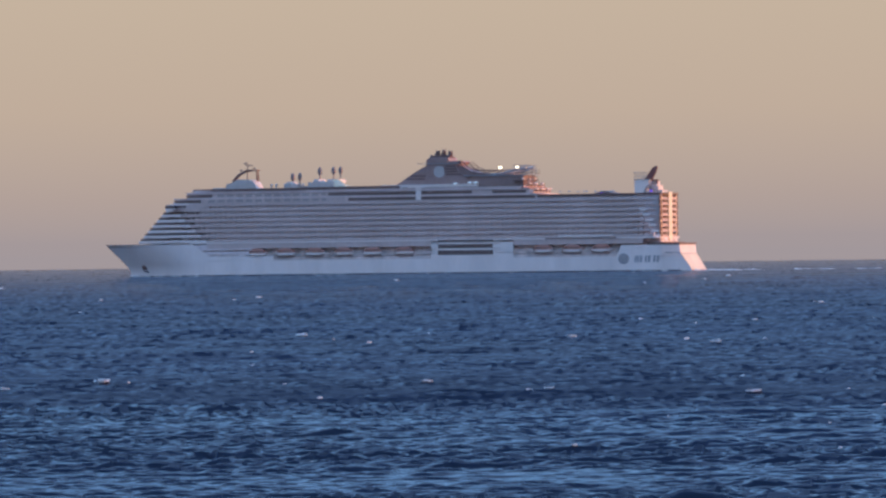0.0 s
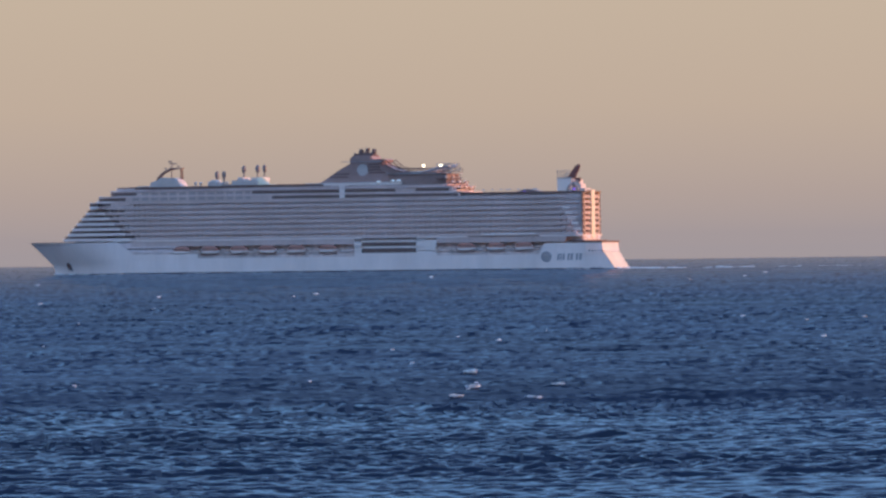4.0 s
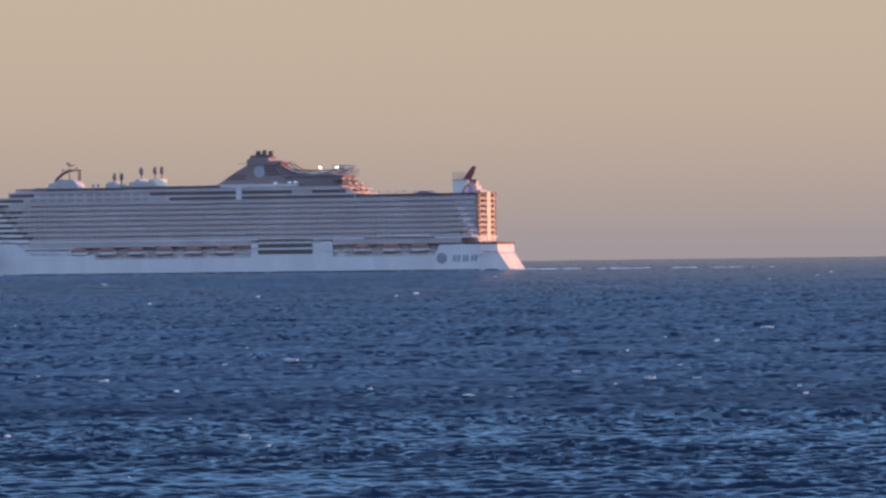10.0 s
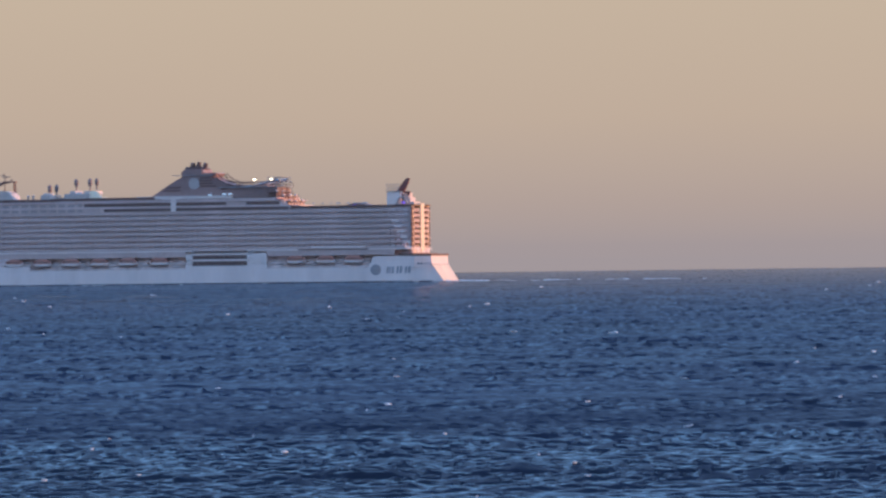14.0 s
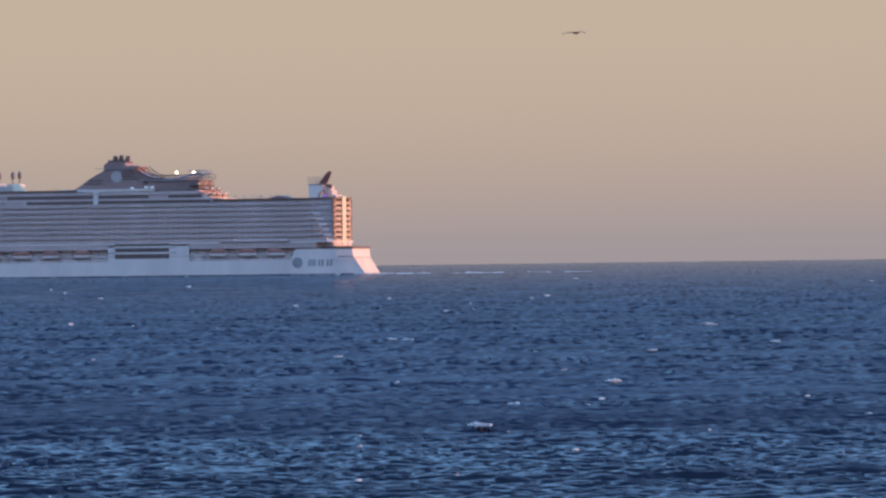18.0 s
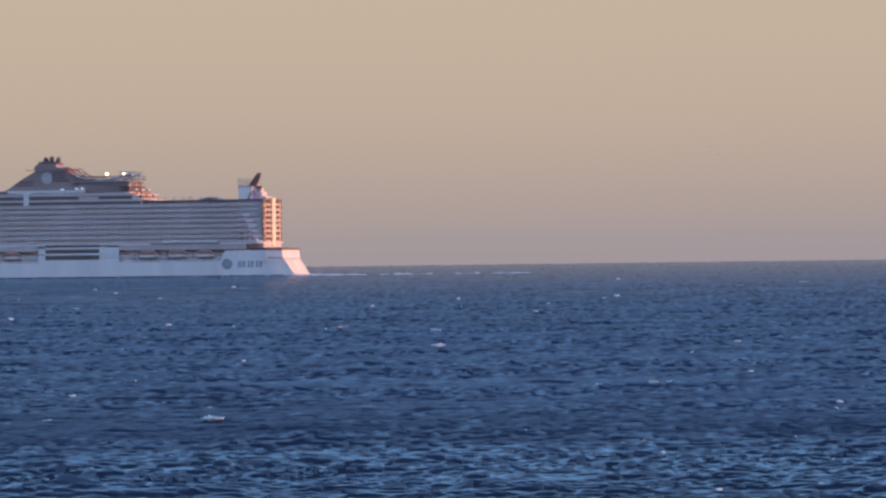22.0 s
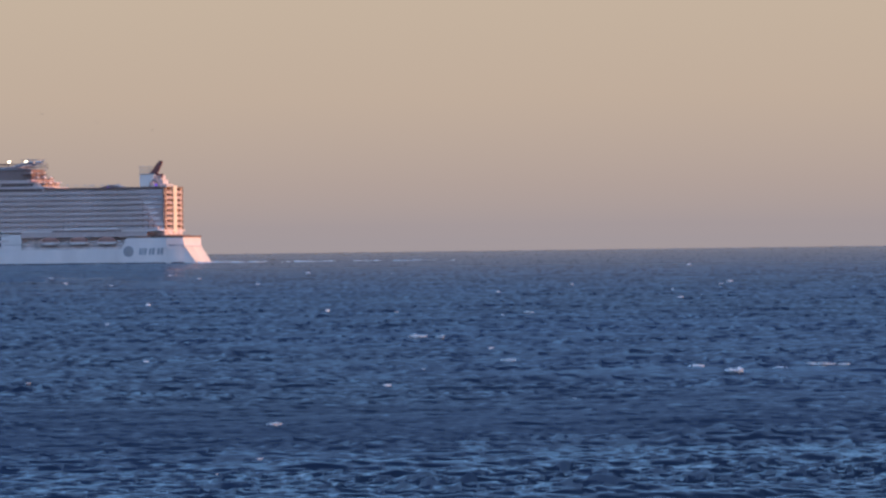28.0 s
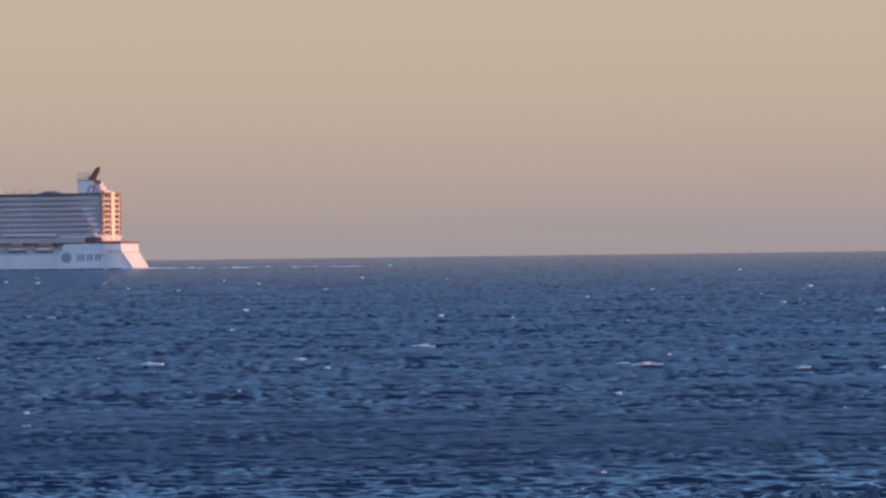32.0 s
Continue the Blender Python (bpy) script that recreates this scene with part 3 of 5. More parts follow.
def build_lifeboat():
    boat = new("lifeboat")
    boat.parent = ship
    tagged(boat, "enclosed lifeboat with white hull and orange canopy")
    bm = bmesh.new()
    rings = []
    for i in range(13):
        s = i / 12 * 2 - 1
        w, zb = 2.0 * (1 - abs(s) ** 3.2), 0.9 * abs(s) ** 3
        rings.append([bm.verts.new((s * 5.4, w * c, -0.1 + (zb - 1.6) * k)) for c, k in ((-1, 0), (-0.97, 0.7), (-0.3, 1.0), (0.3, 1.0), (0.97, 0.7), (1, 0))])
    for a, b in zip(rings, rings[1:]):
        for i in range(5):
            bm.faces.new((a[i], b[i], b[i + 1], a[i + 1]))
    for r in (rings[0], rings[-1]):
        bm.faces.new(r)
    part("boat_hull", bm, M_WHITE, boat, smooth=True)
    bm = bmesh.new()
    rings = []
    for i in range(11):
        s = i / 10 * 2 - 1
        w, h = 1.95 * (1 - abs(s) ** 3.2), 2.6 * (1 - abs(s) ** 4)
        rings.append([bm.verts.new((s * 5.5, w * c, -0.1 + h * k)) for c, k in ((-1, 0), (-0.9, 0.65), (-0.5, 0.95), (0.5, 0.95), (0.9, 0.65), (1, 0))])
    for a, b in zip(rings, rings[1:]):
        for i in range(5):
            bm.faces.new((a[i], b[i], b[i + 1], a[i + 1]))
    part("canopy", bm, M_ORANGE, boat, "orange canopy", smooth=True)
    boxes("boat_windows", [(x, x + 0.9, -1.98, 1.98, 0.6, 1.1) for x in (-3.4, -1.9, -0.4, 1.1, 2.6)], M_GLASS, boat)
    # dark block put in for the shadow beneath the boat
    boxes("keel_shade", [(-4.9, 4.9, -1.0, 1.0, -2.4, -1.75)], M_NAVY, boat, "dark block for the shadow under the boat")
    for x in (-4.0, 4.0):
        bm = bmesh.new()
        pipe(bm, [(x, 1.9, -2.2), (x, 1.9, 2.2), (x, -1.0, 3.2)], 0.22, 5)
        tube(bm, (x, -0.3, 3.0), (x, -0.3, 1.2), 0.06, sides=4)
        part("davit", bm, M_WHITE, boat)
    return boat


def build_boats():
    first = build_lifeboat()
    spots = [(x, -1) for x in BOATS]
    spots += [(x, 1) for x, _ in spots]
    for i, (x, side) in enumerate(spots):
        m = pose(x, side * 19.4, 11.7, 0, 0, 0 if side < 0 else 180)
        if i == 0:
            first.matrix_basis = m
        else:
            copy_thing(first, m)


def build_balconies():
    back = 145.8
    for k in range(8):
        z = FLOOR + k * PITCH
        fr = deck_front(z)
        tier = new("balcony_deck")
        tier.parent = ship
        tagged(tier, "long row of cabin balconies" if k < 7 else "upper row of cabin balconies")
        nose = 26.0
        bm = bmesh.new()
        prism(bm, plan(fr, back + 1.6, BEAM, nose, 1.6, drawn=True), z - 0.32, z)
        part("slab", bm, M_RAIL, tier)
        bm = bmesh.new()
        prism(bm, plan(fr + 1.6, back - 1.2, BEAM - 1.2, nose, 2.0, drawn=True), z, z + PITCH - 0.32)
        part("cabin_wall", bm, M_CABIN, tier, "cabin wall behind the balconies")
        # the solid white bulwark round the front, then glass to the stern
        turn = -118.0 + (36.0 - z) * 1.05 if k < 6 else fr + 14
        xs = [fr + nose * (1 - math.cos(math.pi / 2 * i / 12)) for i in range(13)]
        xs = [x for x in xs if x < turn] + [turn]
        rim = [(x, -plan_half(fr, x, BEAM, nose)) for x in xs]
        bm = bmesh.new()
        wall_line(bm, rim + [], z - 0.3, z + 1.2, 0.25)
        wall_line(bm, rim, z - 0.3, z + 1.2, 0.25, -1)
        box(bm, fr + 0.1, fr + 0.4, -BEAM * 0.45, BEAM * 0.45, z - 0.3, z + 1.2)
        part("front_bulwark", bm, M_WHITE, tier, "solid white bulwark round the front")
        if k < 6:
            bm = bmesh.new()
            prism(bm, plan(fr + 0.9, turn + 6, BEAM - 1.2, nose, 1.0), z + 1.1, z + PITCH - 0.33)
            part("front_glazing", bm, M_GLASS, tier, "dark windows across the front")
        a = 133.2 + (7 - k) * 1.45
        xs = [turn] + [x for x in np.linspace(turn, fr + nose, 8) if turn < x < fr + nose] + [max(turn + 1, fr + nose), a]
        walls("balustrade", [(x, -plan_half(fr, x, BEAM, nose)) for x in xs], z + 0.02, z + 1.2, 0.08, M_RAIL, tier, "grey glass balcony balustrade")
        # white terrace ends stepping down to the stern, dark glazing behind them
        walls("terrace_end", [(x, -side_y(x) - 0.05) for x in (a, min(a + 1.9, 145.4), min(a + 3.8, 146.4))], z - 0.3, z + 1.0, 0.3, M_WHITE if k < 6 else M_RAIL, tier, "white terrace end stepping down astern")
        walls("terrace_wall", [(x, -side_y(x) + 1.0) for x in np.linspace(a + 0.5, 145.9, 5)], z, z + PITCH - 0.33, 0.3, M_CURTAIN, tier, "shaded wall behind the terrace")
        walls("terrace_glazing", [(145.6, -17.3), (146.5, -16.9), (146.9, -16.0), (147.0, -15.0)], z, z + PITCH - 0.33, 0.3, M_CORNER, tier, "dark glazing at the stern corner")
        for side in (-1, 1):
            bm = bmesh.new()
            if a + 5 < 145:
                for zz in (z + 0.55, z + 1.1):
                    tube(bm, (a + 4.4, side * side_y(a + 4.4), zz), (146.0, side * side_y(146.0), zz), 0.07, sides=4)
            y0, y1 = sorted((side * side_y(146.0), side * (side_y(146.0) - 0.2)))
            box(bm, 145.6, 146.0, y0, y1, z, z + PITCH - 0.3)
            part("terrace_rail", bm, M_STEEL, tier)
        # dividers and doors between neighbouring balconies
        bm, bd = bmesh.new(), bmesh.new()
        x = turn + 2
        while x < a - 1:
            y = plan_half(fr, x, BEAM, nose)
            for side in (-1, 1):
                y0, y1 = sorted((side * (y - 0.75), side * (y - 1.6)))
                box(bm, x, x + 0.12, y0, y1, z, z + PITCH - 0.33)
                y0, y1 = sorted((side * (plan_half(fr + 1.6, x + 1.4, BEAM - 1.2, nose) + 0.05), side * (y - 2.6)))
                box(bd, x + 0.5, x + 2.5, y0, y1, z + 0.05, z + 2.15)
            x += 2.9
        tagged(part("balcony_partition", bm, M_RAIL, tier), kind="stuff")
        tagged(part("balcony_glazing", bd, M_CURTAIN, tier, "curtained sliding glass doors"), kind="stuff")
        # stern balconies: glass panels and dividers facing aft
        for y0, y1 in ((-13.0, -3.6), (4.0, 13.0)):
            boxes("stern_balustrade", [(back + 0.75, back + 0.85, y0, y1, z + 0.02, z + 1.15)], M_STERN_RAIL, tier, "sunlit tinted glass stern balustrade")
        for y in (-9.6, -6.6, 6.6, 9.6):
            boxes("stern_partition", [(back - 1.2, back + 0.6, y, y + 0.15, z, z + PITCH - 0.33)], M_STERN_RAIL, tier)
        for y in (-12.3, -9.3, -6.3, 4.3, 7.1, 10.1):
            boxes("stern_door", [(back - 1.25, back - 1.14, y, y + 2.2, z + 0.05, z + 2.2)], M_CURTAIN, tier)
    walls("ledge", [(93.0, -20.75), (122.0, -20.75)], 18.0, 18.9, 0.3, M_WHITE, ship, "long white ledge below the balconies")
    # dark strip painted in for the shade under the ledge
    walls("ledge_shade", [(86.0, -20.65), (124.0, -20.65)], 16.95, 17.5, 0.3, M_DARK, ship, "dark band under the ledge")
    # the tall white panel up the stern and the lift shafts at its sides
    bm = bmesh.new()
    prism(bm, [(144.2, -3.4), (147.3, -3.1), (147.8, -1.6), (147.8, 2.0), (147.3, 3.4), (144.2, 3.8)], 15.5, 40.6)
    part("stern_pylon", bm, M_STERN, ship, "tall sunlit cream pylon up the stern")
    for y in (-14.0, 14.0):
        bm = bmesh.new()
        tube(bm, (145.8, y, 16), (145.8, y, 39.4), 1.1, sides=12)
        part("corner_pillar", bm, M_STERN_RAIL, ship, smooth=True)
    # rounded white counters at the foot of the stern
    for y in (-9.4, 0.0, 9.4):
        bm = bmesh.new()
        egg(bm, (146.0, y, 15.6), 2.2, 3.2, 1.5)
        part("bar_counter", bm, M_WHITE, ship, "rounded white terrace bar under the stern balconies")
    bm = bmesh.new()
    prism(bm, plan(137, 150.4, 19.6, 5, 3), 14.4, 14.75)
    part("stern_overhang", bm, M_DARK, ship, "dark overhang over the stern deck")


def window_band(name, z0, z1, xa, xb, breadth, front, nose, step, width):
    """A row of separate windows let into both sides."""
    x = xa
    while x < xb:
        y = plan_half(front, x, breadth, nose)
        for side in (-1, 1):
            y0, y1 = sorted((side * (y + 0.06), side * (y - 0.6)))
            boxes(name, [(x, min(x + width, xb), y0, y1, z0, z1)], M_TINT, ship)
        x += step


LOWER_FRONT, UPPER_FRONT = -119.6, -113.0


def build_upper():
    # bridge deck with its wings
    bm = bmesh.new()
    prism(bm, plan(-121.0, -96, 20.0, 16, 1, 0.6), 34.6, 38.0)
    part("bridge", bm, M_RAIL, ship, "off-white navigation bridge")
    bm = bmesh.new()
    prism(bm, plan(-121.6, -100, 19.9, 16, 1, 0.62), 36.4, 37.6)
    part("bridge_windows", bm, M_GLASS, ship, "dark wraparound bridge windows")
    for side in (-1, 1):
        y0, y1 = sorted((side * 18.0, side * 21.8))
        wing = boxes("bridge_wing", [(-120.6, -116.0, y0, y1, 35.3, 36.1), (-120.6, -116.0, y0, y1, 37.7, 38.0)], M_WHITE, ship, "bridge wing over the ship's side")
        boxes("wing_window", [(-120.5, -116.2, y0 + 0.1, y1 - 0.1, 36.1, 37.7)], M_GLASS, wing)
    # two glazed decks above the balconies, forward of the aft pool
    for z0, z1, fr, bk in ((39.9, 41.1, LOWER_FRONT, 82.0), (41.1, 44.0, UPPER_FRONT, 78.0), (44.0, 45.1, -109.5, 74.0)):
        bm = bmesh.new()
        prism(bm, plan(fr, bk, 20.2, 22, 2), z0, z1)
        part("upper_house", bm, M_RAIL, ship, "off-white upper deck house")
        bm = bmesh.new()
        prism(bm, plan(fr - 0.3, bk + 1.2, 20.7 if z1 < 45 else 20.3, 22, 2), z1 - 0.3, z1 + 0.1)
        part("upper_deck_edge", bm, M_CABIN, ship)
    line = [(LOWER_FRONT + 22 * (1 - math.cos(math.pi / 2 * i / 10)), 0) for i in range(11)] + [(82.0, 0)]
    walls("upper_wall", [(x, -plan_half(LOWER_FRONT, x, 20.52, 22)) for x, _ in line], 38.4, 40.75, 0.3, M_RAIL, ship, "off-white wall under the upper glazing")
    window_band("upper_window", 38.9, 40.2, -97, -32, 20.52, LOWER_FRONT, 22, 5.2, 3.6)
    window_band("upper_window", 41.6, 42.9, -92, -32, 20.2, UPPER_FRONT, 22, 5.2, 3.6)
    for z0, z1, fr, out, spans in ((38.8, 40.3, LOWER_FRONT, 20.6, ((LOWER_FRONT, -101), (-20.0, 16.8), (19.6, 81))), (41.5, 43.1, UPPER_FRONT, 20.28, ((UPPER_FRONT, -95), (-31.0, 16.8), (19.6, 47), (58, 76)))):
        for a, b in spans:
            xs = {a, b} | {x for x in (fr + 22 * (1 - math.cos(math.pi / 2 * i / 14)) for i in range(15)) if a < x < b}
            walls("window_band", [(x, -plan_half(fr, x, out, 22)) for x in sorted(xs)], z0, z1, 0.4, M_GLASS, ship, "continuous band of dark glazing")
        boxes("front_window", [(fr - 0.12, fr + 0.3, -9.3, 9.3, z0, z1)], M_GLASS, ship)
    # roof decks and the dark screens along their edges
    bm = bmesh.new()
    prism(bm, plan(-108.0, 74.0, 20.4, 22, 2), 45.0, 45.2)
    part("sun_deck", bm, M_TEAK, ship, "teak sun deck")
    fr = -109.0
    xs = [fr + 22 * (1 - math.cos(math.pi / 2 * i / 8)) for i in range(9)] + [-46.0]
    for line, z in (([(x, -plan_half(fr, x, 20.5, 22)) for x in xs], 44.9), ([(-46.0, -20.4), (-30.0, -20.4)], 45.1), ([(-30, -20.5), (8, -20.5)], 45.2)):
        walls("wind_screen", line, z - 0.3, z + 1.0, 0.15, M_DARK, ship, "dark tinted wind screen along the roof")
    bm = bmesh.new()
    prism(bm, plan(70.0, 147.2, 20.3, 4, 2, drawn=True), 39.7, 40.0)
    part("pool_deck", bm, M_TEAK, ship, "aft pool deck")
    walls("pool_deck_screen", [(x, -side_y(x)) for x in (82, 128, 134, 140, 145.4)], 39.6, 40.5, 0.15, M_DARK, ship, "dark screen along the aft pool deck")
    # terraces at the break of the roof
    for i, (x0, x1, z) in enumerate(((67, 73.2, 48.2), (70, 76.8, 45.8), (73, 80.0, 43.0))):
        t = boxes("terrace", [(x0, x1, -13, 13, z - 0.5, z)], M_DARK, ship, "dark stepped terrace at the end of the roof")
        for k, y in enumerate((-11.0, -5.5, 0.0, 5.5, 11.0)):
            bm = bmesh.new()
            egg(bm, (x1 - 1.2 - (k % 2) * 1.6, y, z + 0.55), 0.9, 1.5, 0.75, 10, 6)
            part("terrace_booth", bm, M_WHITE, t, "sunlit white booth", smooth=True)
            boxes("terrace_post", [(x1 - 0.5, x1 - 0.3, y - 0.1, y + 0.1, z - 2.4, z - 0.5)], M_FIN, t)
        bm = bmesh.new()
        for y in (-12.9, 12.9):
            tube(bm, (x0, y, z + 1.1), (x1, y, z + 1.1), 0.08, sides=4)
            for k in range(5):
                tube(bm, (x0 + (x1 - x0) * k / 4, y, z), (x0 + (x1 - x0) * k / 4, y, z + 1.1), 0.07, sides=4)
        tube(bm, (x1, -12.9, z + 1.1), (x1, 12.9, z + 1.1), 0.08, sides=4)
        part("terrace_rail", bm, M_DARK, t)
    boxes("roof_end", [(73.6, 74.6, -19.5, 19.5, 44.2, 45.0)], M_FIN, ship, "maroon end wall of the roof house")


def build_mast():
    bm = bmesh.new()
    prism(bm, [(-92.5, 45.1), (-75.0, 45.1), (-76.4, 48.4), (-78.6, 50.6), (-86.0, 51.0), (-89.0, 49.2), (-92.0, 48.6)], -6.0, 6.0, "y")
    part("mast_house", bm, M_ROOF, ship, "pale house with sloped ends under the radar mast")
    boxes("mast_house_step", [(-99, -92.5, -8, 8, 45.1, 46.6)], M_ROOF, ship)
    boxes("mast_house_step", [(-75.0, -70.5, -7, 7, 45.1, 46.2)], M_ROOF, ship)
    mast = new("radar_mast")
    mast.parent = ship
    tagged(mast, "arched radar mast with raked dark leg")
    for y in (-1.2, 1.2):
        bm = bmesh.new()
        pipe(bm, [(-90.2, y, 49.9), (-88.6, y, 51.8), (-86.2, y, 53.8), (-83.2, y, 55.2), (-80.0, y, 55.7)], 0.5, 8)
        part("raked_leg", bm, M_DARK, mast)
        bm = bmesh.new()
        tube(bm, (-76.6, y, 50), (-76.8, y, 55.6), 0.42, 0.34, 8)
        part("mast_leg", bm, M_DARK, mast)
    boxes("crosstree", [(-83, -76, -1.7, 1.7, 55.4, 56.0)], M_DARK, mast)
    bm = bmesh.new()
    tube(bm, (-82.3, 0, 50), (-82.3, 0, 59.9), 0.36, 0.18)
    part("pole", bm, M_RADOME, mast)
    for x, z, w in ((-81.4, 58.2, 4.4), (-83.2, 59.3, 2.0), (-85.8, 55.6, 1.5), (-78.5, 56.6, 1.8)):
        bm = bmesh.new()
        tube(bm, (x, 0, z - 0.9), (x, 0, z), 0.2)
        box(bm, x - w / 2, x + w / 2, -0.25, 0.25, z, z + 0.45)
        part("radar_scanner", bm, M_RADOME, mast)
    # masts with egg-shaped radomes
    for x, y, top, fat in ((-57.8, 2, 54.0, 1.2), (-52.6, -2, 54.0, 1.1), (-42.2, 0, 56.8, 1.2), (-35.6, 3, 57.0, 1.2), (-29.8, -3, 57.0, 1.1)):
        dome = new("radome_mast")
        dome.parent = ship
        bm = bmesh.new()
        tube(bm, (x, y, 45), (x, y, top - 3), 0.55, 0.3)
        part("stem", bm, M_RADOME, dome)
        bm = bmesh.new()
        egg(bm, (x, y, top - 2.2), fat, fat, 2.2)
        part("radome", bm, M_RADOME, dome, "egg-shaped grey-brown radome", smooth=True)
    # the houses that carry the radomes, stepped, with rails and vents
    for name, x0, x1, w, z0, z1 in (("radome_house", -60.5, -55.4, 6, 45.1, 48.4), ("radome_plinth", -59.6, -56.2, 4, 48.4, 49.4), ("low_house", -52.5, -46.4, 8, 45.1, 46.9),
                                    ("radome_house", -46.0, -31.4, 10, 45.1, 48.8), ("radome_plinth", -44.0, -40.6, 6, 48.8, 50.4), ("radome_plinth", -36.4, -29.6, 6, 48.8, 50.2)):
        bm = bmesh.new()
        prism(bm, [(x0, z0), (x1, z0), (x1 - 0.4, z1), (x0 + 0.5, z1)], -w, w, "y")
        part(name, bm, M_ROOF, ship, "low grey-white house on the roof")
    for x in (-50.8, -48.6, -66.0, -63.2):
        bm = bmesh.new()
        tube(bm, (x, -9, 45.0), (x, -9, 47.6), 0.5, 0.5, 8)
        egg(bm, (x, -9, 47.7), 0.9, 0.9, 0.6, 10, 6)
        part("roof_vent", bm, M_ROOF, ship, "mushroom vent on the roof", smooth=True)
    # cream stands in for sunlight that the funnel keeps off these two
    bm = bmesh.new()
    prism(bm, [(-31.4, 45.1), (-17.5, 45.1), (-17.9, 45.7), (-31.4, 47.0)], -8.0, 8.0, "y")
    part("sloped_skylight", bm, M_STERN, ship, "low sloped skylight, cream for sunlight")
    bm = bmesh.new()
    tube(bm, (-30.6, -4.5, 45.1), (-31.0, -4.5, 50.2), 5.0, 2.2, 20)
    part("house_end", bm, M_STERN, ship, "rounded end of the radome house, cream for sunlight", smooth=True)


def build_funnel():
    side = [(0.8, 46.0), (3.6, 47.4), (7.8, 50.2), (12, 52.9), (16, 55.1), (18.8, 56.6), (18.6, 59.2), (20.5, 60.6), (23, 60.8), (30.4, 60.6), (31.0, 58.6), (37.4, 58.8), (37.7, 58.1), (35.6, 55.9), (36.8, 53.4), (40.5, 51.4), (45.0, 50.0), (46, 46.0)]
    bm = bmesh.new()
    prism(bm, side, -8.5, 8.5, "y")
    bmesh.ops.recalc_face_normals(bm, faces=bm.faces)
    bmesh.ops.bevel(bm, geom=[e for e in bm.edges if abs(e.verts[0].co.y - e.verts[1].co.y) < 0.1], offset=0.7, segments=2, affect="EDGES")
    funnel = part("funnel", bm, M_NAVY, ship, "dark navy streamlined funnel")
    for i, (x, y, z) in enumerate(((19.0, -3, 61.6), (20.6, 2, 63.0), (21.9, -3, 63.8), (23.8, 2, 62.6), (25.3, -3, 64.2), (27.2, 2, 63.8), (28.6, -2, 62.6))):
        bm = bmesh.new()
        tube(bm, (x, y, 58.5), (x + 1.7, y, z), 1.2, 1.0, 10)
        tube(bm, (x + 1.6, y, z - 0.3), (x + 1.8, y, z + 0.25), 1.15, 1.1, 10)
        tube(bm, (x + 2.3, y, z - 1.2), (x + 2.7, y, z + 0.9), 0.16, 0.1, 5)
        part("exhaust_pipe", bm, M_DARK, funnel, "dark exhaust pipe")
    bm = bmesh.new()
    prism(bm, [(18.8, 58.5), (30.2, 58.5), (30.6, 61.0), (28.6, 62.0), (24.0, 62.2), (20.4, 60.9)], -4.6, 4.6, "y")
    part("stack_casing", bm, M_DARK, funnel, "dark casing between the exhaust pipes")
    for s in (-1, 1):
        bm = bmesh.new()
        bmesh.ops.create_cone(bm, cap_ends=True, segments=28, radius1=3.0, radius2=3.0, depth=0.2, matrix=Matrix.Translation((25.8, s * 8.55, 53.2)) @ Matrix.Rotation(math.pi / 2, 4, "X"))
        part("funnel_emblem", bm, M_PALE, funnel, "round pale emblem on the funnel")
    for s in (-1, 1):
        for k, (x0, x1, z) in enumerate(((29.0, 34.6, 55.6), (28.4, 35.4, 54.2), (28.4, 36.0, 52.8), (29.4, 38.0, 51.4), (10.5, 18.5, 50.8), (8.0, 18.0, 49.2))):
            y0, y1 = sorted((s * 8.4, s * 8.75))
            boxes("louvre", [(x0, x1, y0, y1, z, z + 0.7)], M_DARK, funnel)
        y0, y1 = sorted((s * 8.4, s * 9.1))
        boxes("catwalk", [(14.0, 37.0, y0, y1, 57.3, 57.6)], M_STEEL, funnel)
    boxes("funnel_base", [(-4, 48, -14, 14, 45.1, 46.6)], M_WHITE, ship, "white deck house round the funnel")
    for y0, y1 in ((-20.7, -19.9), (19.9, 20.7)):
        boxes("midship_panel", [(16.8, 19.6, y0, y1, 38.6, 45.0), (12, 22, y0, y1, 45.0, 46.0)], M_WHITE, ship, "white upright panel in the upper glazing")


